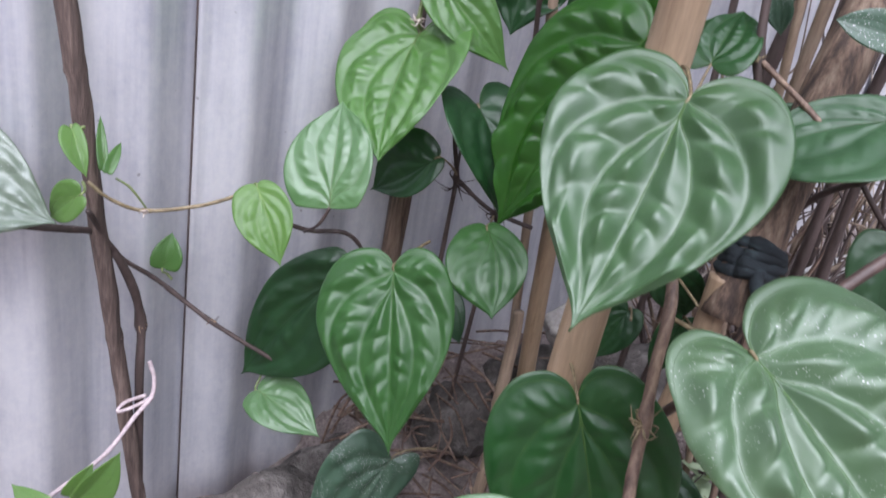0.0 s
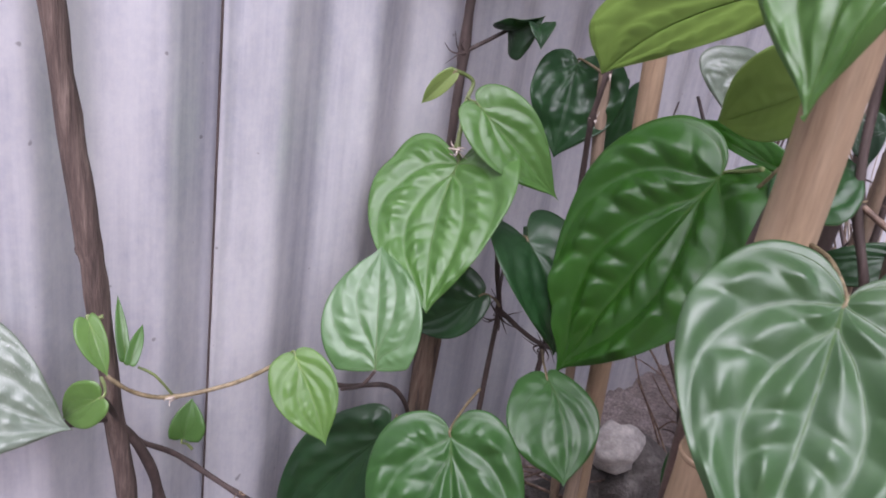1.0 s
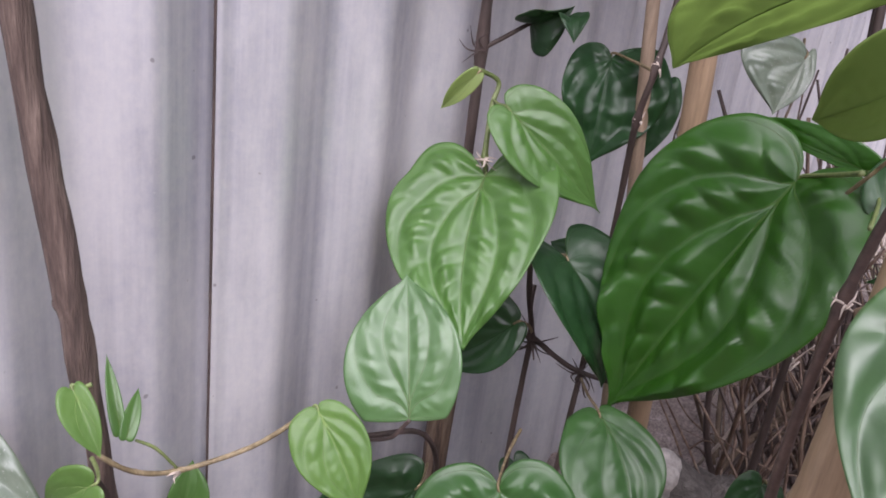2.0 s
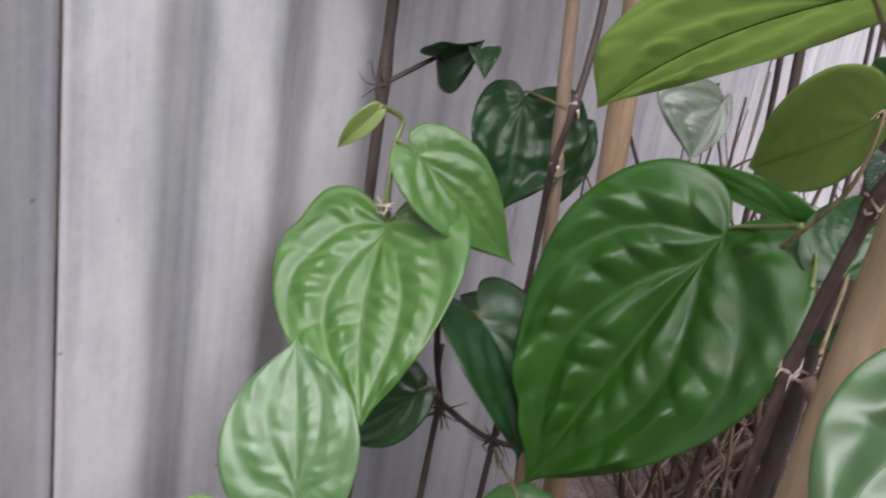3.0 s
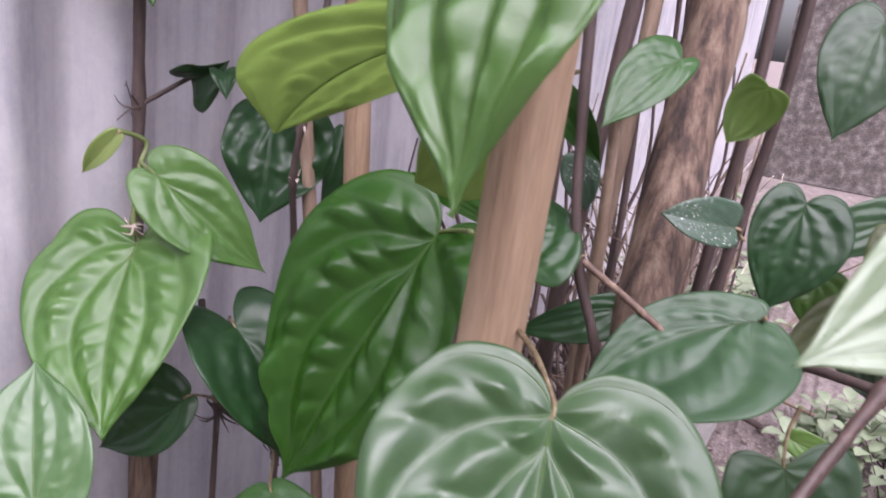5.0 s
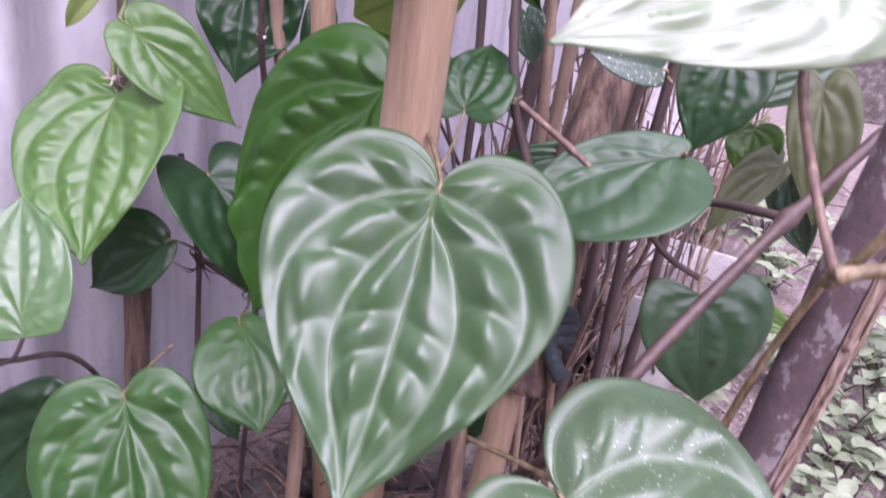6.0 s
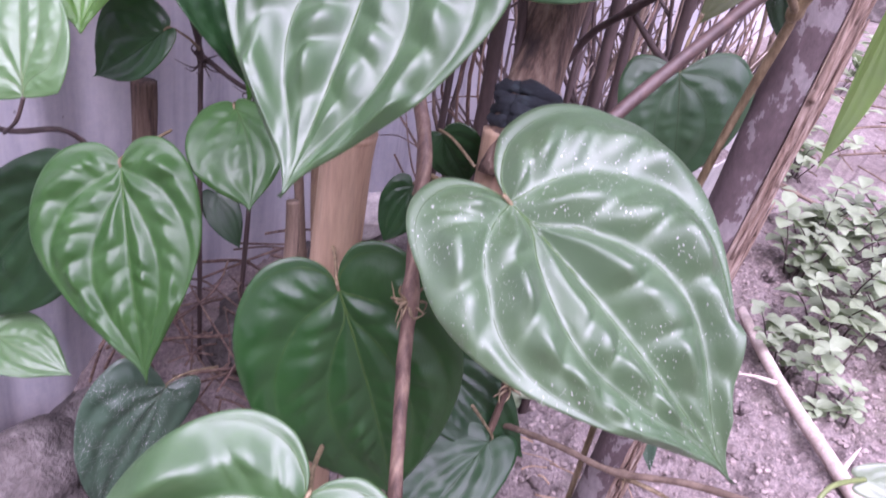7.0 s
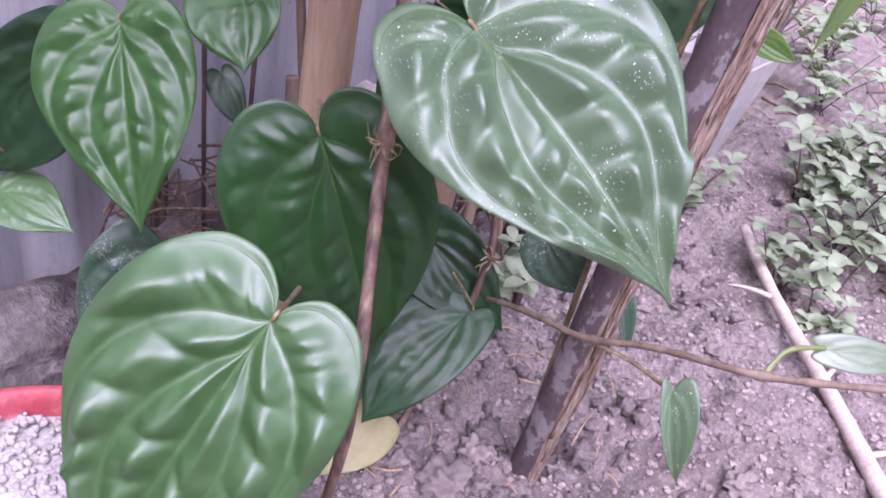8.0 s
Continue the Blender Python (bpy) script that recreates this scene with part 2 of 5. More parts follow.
ROOTLET = plain("rootlet", [(0.3, (0.25, 0.16, 0.09)), (0.7, (0.45, 0.33, 0.22))], 0.7, 200)
BAMBOO = plain("bamboo_tan", [(0.28, (0.17, 0.11, 0.065)), (0.4, (0.29, 0.198, 0.122)), (0.6, (0.335, 0.236, 0.15)), (0.75, (0.37, 0.272, 0.182))], 0.55, 60, (1.5, 1.5, 0.14), 0.35, 260)
BAMBOO_GREY = plain("bamboo_grey", [(0.25, (0.16, 0.112, 0.08)), (0.5, (0.296, 0.216, 0.152)), (0.8, (0.4, 0.32, 0.248))], 0.65, 60, (1.5, 1.5, 0.2), 0.5, 260)
BARK = plain("dark_bark", [(0.3, (0.022, 0.015, 0.012)), (0.43, (0.07, 0.047, 0.036)), (0.52, (0.15, 0.1, 0.07)), (0.6, (0.2, 0.145, 0.105)), (0.72, (0.29, 0.22, 0.16))], 0.85, 75, (1.6, 1.6, 0.16), 0.9, 260, distance=0.002)
POST_BARK = plain("lichen_bark", [(0.3, (0.0425, 0.0289, 0.0306)), (0.45, (0.0765, 0.0553, 0.0553)), (0.55, (0.0935, 0.068, 0.068)), (0.562, (0.187, 0.166, 0.162)), (0.75, (0.238, 0.217, 0.212))], 0.85, 30, (1, 1, 0.6), 0.6, 320)
SPLIT = plain("split_wood", [(0.34, (0.0532, 0.0291, 0.0204)), (0.46, (0.228, 0.158, 0.114)), (0.6, (0.35, 0.275, 0.22)), (0.75, (0.471, 0.416, 0.351))], 0.85, 210, (1.5, 1.5, 0.06), 0.9, 420, distance=0.002)
TWIG_PALE = plain("pale_twig", [(0.3, (0.368, 0.296, 0.248)), (0.7, (0.592, 0.52, 0.456))], 0.7, 60, relief=0.3)
STONE = plain("grey_stone", [(0.3, (0.04, 0.034, 0.03)), (0.5, (0.09, 0.078, 0.07)), (0.72, (0.2, 0.18, 0.165))], 0.92, 28, None, 1.0, 110, distance=0.006)
PALE_STONE = plain("pale_stone", [(0.35, (0.3, 0.27, 0.25)), (0.65, (0.55, 0.51, 0.47))], 0.9, 60, None, 0.7, 200)
CLOTH = plain("dark_cloth", [(0.3, (0.008, 0.01, 0.013)), (0.55, (0.016, 0.022, 0.026)), (0.75, (0.04, 0.06, 0.065))], 0.9, 90, (1, 1, 3), 0.6, 500)
CORD = plain("pink_cord", [(0.3, (0.36, 0.28, 0.285)), (0.7, (0.54, 0.45, 0.455))], 0.6, 150, relief=0.4)
RED = plain("red_plastic", [(0.35, (0.28, 0.035, 0.046)), (0.55, (0.34, 0.06, 0.07)), (0.7, (0.42, 0.2, 0.2))], 0.6, 90, relief=0.2)
WHITE = plain("white_plastic", [(0.3, (0.32, 0.305, 0.29)), (0.7, (0.47, 0.455, 0.435))], 0.5, 30, relief=0.15)
GRIT = plain("pale_grit", [(0.3, (0.2, 0.18, 0.165)), (0.7, (0.48, 0.455, 0.43))], 0.9, 260, None, 0.6, 500)
HERB = leaf_mat("herb_leaf", (0.18, 0.225, 0.135), (0.3, 0.355, 0.24), (0.27, 0.325, 0.22), 0.5, 0.2, (0.3, 0.45, 0.16))
SOIL_CLOD = plain("soil_clod", [(0.3, (0.16, 0.128, 0.115)), (0.7, (0.33, 0.275, 0.252))], 0.95, 60, None, 0.8, 300, rand=0.2, distance=0.002, island=0.1)


def soil_mat():
    m, nd, lk, bs = base_mat("soil")
    col = ramp(nd, lk, tex(nd, lk, 26, 9, 0.78), [(0.3, (0.092, 0.07, 0.064)), (0.46, (0.2, 0.163, 0.151)), (0.58, (0.27, 0.226, 0.212)), (0.72, (0.4, 0.345, 0.325))])
    fine = tex(nd, lk, 260, 5, 0.75)
    col = mix(nd, lk, 0.8, col, ramp(nd, lk, fine, [(0.32, (0.18, 0.18, 0.18)), (0.66, (0.8, 0.8, 0.8))]), "OVERLAY")
    damp = ramp(nd, lk, tex(nd, lk, 3.2, 4, 0.6), [(0.42, (0, 0, 0)), (0.62, (0.3, 0.3, 0.3))])
    col = mix(nd, lk, damp, col, (0.15, 0.11, 0.095))
    moss = ramp(nd, lk, tex(nd, lk, 7, 5), [(0.56, (0, 0, 0)), (0.7, (0.5, 0.5, 0.5))])
    col = mix(nd, lk, moss, col, (0.17, 0.17, 0.11))
    lk.new(col, bs.inputs["Base Color"])
    bs.inputs["Roughness"].default_value = 0.95
    bump(nd, lk, bs, fine, 0.8, 0.004)
    return m


def zinc_mat():
    """Weathered galvanised sheet: streaks down the sheet, white bloom, dark specks."""
    m, nd, lk, bs = base_mat("galvanised_sheet")
    streak = tex(nd, lk, 70, 5, 0.65, (1, 1, 0.03))
    blotch = tex(nd, lk, 12, 6, 0.7, (1, 1, 0.35))
    col = ramp(nd, lk, streak, [(0.3, (0.42, 0.422, 0.455)), (0.7, (0.63, 0.627, 0.65))])
    col = mix(nd, lk, ramp(nd, lk, blotch, [(0.42, (0, 0, 0)), (0.62, (0.8, 0.8, 0.8))]), col, (0.69, 0.68, 0.685))
    specks = ramp(nd, lk, tex(nd, lk, 330, 2, 0.5), [(0.7, (0, 0, 0)), (0.76, (0.6, 0.6, 0.6))])
    col = mix(nd, lk, specks, col, (0.6, 0.595, 0.59))
    fleck = ramp(nd, lk, tex(nd, lk, 160, 6, 0.75), [(0.35, (0.36, 0.38, 0.46)), (0.65, (0.62, 0.61, 0.6))])
    col = mix(nd, lk, 0.3, col, fleck, "OVERLAY")
    dots = ramp(nd, lk, tex(nd, lk, 120, 1, 0.3), [(0.8, (0, 0, 0)), (0.82, (0.5, 0.5, 0.5))])
    col = mix(nd, lk, dots, col, (0.1, 0.08, 0.08))
    lk.new(col, bs.inputs["Base Color"])
    bs.inputs["Metallic"].default_value = 0.42
    lk.new(ramp(nd, lk, blotch, [(0.3, (0.36, 0.36, 0.36)), (0.7, (0.58, 0.58, 0.58))]), bs.inputs["Roughness"])
    bump(nd, lk, bs, tex(nd, lk, 35, 5, 0.6, (1, 1, 0.15)), 0.25, 0.002)
    return m


SOIL, ZINC = soil_mat(), zinc_mat()

# ---- ground: one sheet to the horizon, dug soil near the vine ----
def ground_height(x, y):
    near = max(0.0, 1 - max(abs(x - 0.7) - 1.3, 0) / 1.5) * max(0.0, 1 - max(abs(y - 0.1) - 0.9, 0) / 1.5)
    p = Vector((x, y, 0))
    pit = 0.042 * math.exp(-((x - 0.49) ** 2 + (y - 0.085) ** 2) / 0.0065)
    return near * (0.014 * noise.noise(p * 5) + 0.009 * noise.noise(p * 17 + Vector((3, 1, 0))) + 0.011 * max(noise.noise(p * 40), -0.1) + 0.008 * max(noise.noise(p * 95 + Vector((7, 0, 0))), -0.15) + 0.0024 * noise.noise(p * 180) + 0.0016 * noise.noise(p * 330)) - 0.004 - pit - 0.07 * min(max((0.46 - x) / 0.1, 0), 1) * min(max((y - 0.34) / 0.1, 0), 1) * min(max((0.9 - y) / 0.2, 0), 1) * min(max((x + 0.6) / 0.3, 0), 1)


def axis_steps(lo, hi, step, far):
    fine = [lo + step * k for k in range(int((hi - lo) / step) + 1)]
    out, s = [], step
    while s < far:
        s *= 1.6
        out.append(s)
    return [lo - s for s in reversed(out)] + fine + [fine[-1] + s for s in out]


def build_ground():
    xs, ys = axis_steps(0.32, 1.2, 0.003, 900), axis_steps(-0.34, 0.36, 0.003, 900)
    verts = [(x, y, ground_height(x, y)) for y in ys for x in xs]
    nx = len(xs)
    faces = [(j * nx + i, j * nx + i + 1, (j + 1) * nx + i + 1, (j + 1) * nx + i) for j in range(len(ys) - 1) for i in range(nx - 1)]
    me = bpy.data.meshes.new("ground")
    me.from_pydata(verts, [], faces)
    me.polygons.foreach_set("use_smooth", [True] * len(faces))
    tagged(finish("ground", me, SOIL, None, Vector()), "dry grey-brown crumbly garden soil, bare and dug over", "ground", kind="structure")


build_ground()

# ---- corrugated fence ----
PITCH, CREST, FENCE_Y = 0.078, 0.31, 0.545


def corrugation(x):
    c = math.cos(2 * math.pi * (x - CREST) / PITCH)
    return FENCE_Y - 0.006 * (c + 0.12 * math.cos(6 * math.pi * (x - CREST) / PITCH))


def build_fence():
    fence = thing("corrugated_fence", (0.9, FENCE_Y, 0), "weathered grey galvanised corrugated sheet fence behind the vine", "fence", kind="structure")
    seam = 0.267
    for k in range(-2, 5):
        lift = 0.0 if k % 2 else 0.0034
        under = 0.03 if k % 2 else 0.0
        x0, x1 = seam + k * 0.702 - under, seam + (k + 1) * 0.702 + under
        bm = bmesh.new()
        nx, nz = 110, 24
        grid = []
        for j in range(nz + 1):
            z = -0.12 + 1.92 * j / nz
            row = []
            for i in range(nx + 1):
                x = x0 + (x1 - x0) * i / nx
                warp = 0.0022 * noise.noise(Vector((x * 2.1, k * 3, z * 1.6)))
                edge = 0.0034 * (max(0, 1 - i / 6) + max(0, (i - nx + 6) / 6)) if lift else 0
                row.append(bm.verts.new((x, corrugation(x) - lift - edge + warp, z)))
            grid.append(row)
        for j in range(nz):
            for i in range(nx):
                bm.faces.new((grid[j][i], grid[j][i + 1], grid[j + 1][i + 1], grid[j + 1][i]))
        geo = bmesh.ops.extrude_face_region(bm, geom=bm.faces[:])
        for e in geo["geom"]:
            if isinstance(e, bmesh.types.BMVert):
                e.co.y += 0.0008
        bmesh.ops.recalc_face_normals(bm, faces=bm.faces[:])
        part("sheet", bm, ZINC, fence)
        # dark tube drawn along the lap, standing for the shadow in the seam gap
        if lift:
            bm = bmesh.new()
            tube(bm, [Vector((x0, corrugation(x0) - lift - 0.0034 + 0.0022 * noise.noise(Vector((x0 * 2.1, k * 3, z * 1.6))), z)) for z in (-0.12 + 0.08 * j for j in range(25))], 0.0008, 6)
            part("cut_edge", bm, STEM_DARK, fence, "dark line drawn for the shaded gap under the lapped sheet")


build_fence()


# ---- stakes, poles and canes ----
def stick(name, p0, p1, r0, r1, mat, label, category, wob=0.002, rough=0.1, knots=(), sides=14, group="", n=30, freq=60, hollow=False):
    """A stake from p0 (foot) to p1; knots: heights along it, 0..1, with a swollen ring."""
    p0, p1 = Vector(p0), Vector(p1)
    length = (p1 - p0).length
    pts = []
    for i in range(n + 1):
        t = i / n
        j = Vector((noise.noise(Vector((t * 4, p0.x * 9, 1))), noise.noise(Vector((t * 4, p0.y * 9, 5))), 0))
        pts.append(p0.lerp(p1, t) + j * wob)
    root = thing(name, p0, label, category, group)

    def rad(t):
        r = r0 + (r1 - r0) * t
        for k in knots:
            d = abs(t - k) * length
            r *= 1 + 0.07 * math.exp(-(d / 0.0035) ** 2) - 0.06 * math.exp(-((d - 0.008) / 0.004) ** 2)
        return r

    fine = spline(pts, max(1, int(90 / n)))
    bm = bmesh.new()
    tube(bm, fine, rad, sides, rough, freq)
    part("shaft", bm, mat, root)
    for k in knots:
        bm = bmesh.new()
        c, d = p0.lerp(p1, k), (p1 - p0).normalized()
        tube(bm, [c - d * 0.0016, c - d * 0.0006, c + d * 0.0006, c + d * 0.0016], lambda t: rad(k) * (1.015 if 0.2 < t < 0.8 else 1.0), sides)
        part("node_ring", bm, mat, root)
    return root


def foot(top, low, z=-0.03):
    """The point at height z on the line through two points."""
    a, b = Vector(top), Vector(low)
    return b + (a - b) * ((z - b.z) / (a.z - b.z))


def head(top, low, z):
    return foot(top, low, z)


a, b = (0.368, 0.218, 0.55), (0.373, 0.231, 0.15)
stick("bamboo_stake", foot(a, b), head(a, b, 1.15), 0.0142, 0.0112, BAMBOO, "smooth tan split bamboo stake carrying the betel vine", "stake", 0.003, 0.03, (0.29, 0.62, 0.85), 20)
a, b = (0.157, 0.502, 0.45), (0.207, 0.51, 0.05)
stick("dry_cane", foot(a, b), head(a, b, 0.9), 0.0058, 0.0068, CANE, "dry dark brown ridged cane leaning against the fence", "cane", 0.003, 0.3, (0.2, 0.42, 0.66), 12, freq=120)
a, b = (0.586, 0.2, 0.6), (0.411, 0.177, 0.1)
stick("wooden_pole", foot(a, b, 0.275), head(a, b, 1.0), 0.0158, 0.0175, BARK, "thick mottled brown wooden pole leaning among the vines", "pole", 0.003, 0.16, (0.42,), 18, freq=50)
stick("short_bamboo_stake", (0.452, 0.2, -0.03), (0.4715, 0.1945, 0.303), 0.0102, 0.0095, BAMBOO, "short tan bamboo stake tied to the leaning pole", "stake", 0.002, 0.06, (0.4,), 16)
a, b = (0.478, 0.415, 0.6), (0.525, 0.4, 0.2)
stick("thin_cane", foot(a, b), head(a, b, 1.0), 0.0042, 0.0046, BAMBOO_GREY, "thin pale dry bamboo cane standing before the fence", "cane", 0.002, 0.12, (0.3, 0.61), 10)
a, b = (0.49, 0.381, 0.6), (0.533, 0.371, 0.1)
stick("slender_bamboo_pole", foot(a, b), head(a, b, 1.1), 0.0085, 0.0075, BAMBOO, "slender tan bamboo pole standing before the fence", "pole", 0.002, 0.06, (0.33, 0.7), 14)
a, b = (0.503, 0.223, 0.5), (0.564, 0.229, 0.3)
stick("dry_reed", foot(a, b), head(a, b, 0.53), 0.0036, 0.0032, BAMBOO_GREY, "thin pale broken reed with a ragged top", "reed", 0.002, 0.1, (0.62, 0.9), 10)
stick("pale_reed", (0.60, 0.25, -0.02), (0.585, 0.235, 0.62), 0.0055, 0.005, BAMBOO_GREY, "pale dry reed standing among the vines", "reed", 0.002, 0.1, (0.5, 0.7), 10)
stick("brown_stub", (0.452, 0.508, -0.1), (0.456, 0.504, 0.245), 0.0105, 0.0095, BARK, "short dark broken stump beside the fence", "stump", 0.002, 0.25, (), 12)
stick("pale_stub", (0.45, 0.33, -0.02), (0.462, 0.345, 0.2), 0.006, 0.005, BAMBOO_GREY, "short pale split bamboo stub", "stump", 0.002, 0.2, (0.6,), 10)
for q, h, r in (((0.62, 0.19, -0.02), (0.60, 0.17, 0.6), 0.0045), ((0.70, 0.24, -0.02), (0.66, 0.2, 0.62), 0.006), ((0.76, 0.2, -0.02), (0.70, 0.16, 0.6), 0.005), ((0.55, 0.27, -0.02), (0.565, 0.24, 0.64), 0.006)):
    stick("branch", q, h, r, r * 0.8, BARK if r > 0.0065 else STEM_DARK, "dark dry upright branch among the vines", "branch", 0.004, 0.3, (), 10, group="dry branches")


def build_post():
    a, b = (0.445, 0.037, 0.45), (0.484, 0.081, 0.02)
    p0, p1 = foot(a, b, -0.08), head(a, b, 0.62)
    post = thing("split_post", p0, "half-round wooden post with lichen-grey bark and a split reddish edge", "post")
    d = (p1 - p0).normalized()
    right = Vector((0.35, -0.94, 0)).normalized()
    right = (right - d * right.dot(d)).normalized()
    out = d.cross(right)
    if out.x > 0:
        out = -out
    n = 70
    bm, bw = bmesh.new(), bmesh.new()
    last = lastw = None
    for i in range(n + 1):
        t = i / n
        c = p0.lerp(p1, t)
        r = 0.0142 + 0.001 * noise.noise(Vector((t * 5, 0, 2)))
        arc = []
        for k in range(13):
            ang = math.pi * (0.42 + 0.83 * k / 12)
            q = c + right * (math.cos(ang) * r * (0.7 if math.cos(ang) > 0 else 1.0)) + out * (math.sin(ang) * r * 0.85)
            q += (q - c) * 0.05 * noise.noise(q * 70)
            arc.append(q)
        edge = []
        jag = 0.0035 * noise.noise(Vector((0, 0, t * 9))) + 0.0015 * noise.noise(Vector((4, 0, t * 50)))
        for k in range(25):
            f = k / 24
            ang = math.pi * (0.42 - 1.17 * f)
            rr = r * (1.02 + 0.22 * math.sin(min(f * 2, 1) * math.pi)) + jag * math.sin(f * math.pi)
            rr += 0.0022 * noise.noise(Vector((f * 16, 3, t * 4))) + 0.0008 * noise.noise(Vector((f * 40, 9, t * 12)))
            edge.append(c + right * (math.cos(ang) * rr * (0.7 if math.cos(ang) > 0 else 1.0)) + out * (math.sin(ang) * rr * 0.85))
        edge.append(arc[-1])
        va, vw = [bm.verts.new(q) for q in arc], [bw.verts.new(q) for q in edge]
        for prev, now, mesh in ((last, va, bm), (lastw, vw, bw)):
            if prev:
                for k in range(len(now) - 1):
                    mesh.faces.new((prev[k], prev[k + 1], now[k + 1], now[k]))
        last, lastw = va, vw
    part("bark", bm, POST_BARK, post, "lichen-spotted dark bark")
    part("split_face", bw, SPLIT, post, "reddish fibrous split wood")
    rnd = random.Random(4)
    for k in range(60):
        t = rnd.uniform(0.1, 0.85)
        ang = math.pi * rnd.uniform(-0.1, 0.38)
        rr = 0.0165
        c = p0.lerp(p1, t) + right * (math.cos(ang) * rr * 0.72) + out * (math.sin(ang) * rr * 0.85)
        e = c + d * rnd.uniform(0.03, 0.11) + right * rnd.uniform(-0.001, 0.003)
        w = rnd.uniform(0.0007, 0.0019)
        bm = bmesh.new()
        tube(bm, spline([c, c.lerp(e, 0.5) + right * rnd.uniform(0, 0.0012), e], 5), lambda u: w * (1.1 - 0.8 * u), 5, 0.3, 200)
        part("splinter", bm, SPLIT, post)


build_post()


def build_tie():
    c, d = Vector((0.486, 0.187, 0.315)), Vector((0.175, 0.023, 0.5)).normalized()
    tie = thing("cloth_tie", c, "dark blue-black cloth strip knotted round the leaning pole", "tie")
    s = d.cross(Vector((0, 1, 0))).normalized()
    u = d.cross(s)
    for k in range(5):
        pts = []
        for i in range(25):
            a = 2 * math.pi * i / 24
            pts.append(c + d * (0.0046 * (k - 2) + 0.0022 * math.sin(a * 2 + 1.7 * k)) + (s * math.cos(a) + u * math.sin(a)) * (0.0172 + 0.0012 * math.sin(3 * a + k)))
        bm = bmesh.new()
        tube(bm, pts, 0.0042, 8, 0.6, 220)
        part("wrap", bm, CLOTH, tie)
    for e in ((-0.012, -0.016, -0.016),):
        bm = bmesh.new()
        k0 = c + Vector((-0.016, -0.012, 0))
        tube(bm, spline([k0, k0 + Vector(e) * 0.5 + Vector((-0.003, 0, 0)), k0 + Vector(e)], 6), lambda t: 0.004 + 0.002 * t, 7, 0.5, 150)
        part("loose_end", bm, CLOTH, tie)


build_tie()

# ---- leaves ----
OUTLINE = [(0, 0), (0.13, -0.07), (0.36, -0.118), (0.66, -0.09), (0.9, 0.045), (1.0, 0.23), (0.94, 0.43), (0.72, 0.64), (0.40, 0.815), (0.12, 0.93), (0, 1.0)]
VEIN_ENDS = {0.0: 0.97, 0.33: 0.9, 0.67: 0.68, 0.9: 0.36}


def outline_table(lobe, blunt, n=400):
    """The half outline, sampled: across (0..1) and along (0..1, lobes below 0)."""
    xs, ys = [], []
    for s in range(n + 1):
        p = s / n * (len(OUTLINE) - 1)
        i = min(int(p), len(OUTLINE) - 2)
        t = p - i
        a, b = OUTLINE[max(i - 1, 0)], OUTLINE[i]
        c, d = OUTLINE[i + 1], OUTLINE[min(i + 2, len(OUTLINE) - 1)]
        x, y = (0.5 * (2 * b[k] + (c[k] - a[k]) * t + (2 * a[k] - 5 * b[k] + 4 * c[k] - d[k]) * t * t + (3 * b[k] - a[k] - 3 * c[k] + d[k]) * t ** 3) for k in (0, 1))
        xs.append(max(x, 0.0))
        ys.append(y * lobe if y < 0 else y)
    v = np.linspace(0, 1, n + 1)
    return v, np.interp(v ** blunt, v, xs), np.array(ys)


def ripple(a, b, seed):
    """Cheap smooth noise for arrays, about -1..1."""
    q = seed * 1.37
    return 0.5 * np.sin(1.9 * a + 1.1 * b + q) + 0.3 * np.sin(3.3 * b - 1.7 * a + 2.1 * q) + 0.2 * np.sin(5.1 * a + 4.3 * b + 0.7 * q)


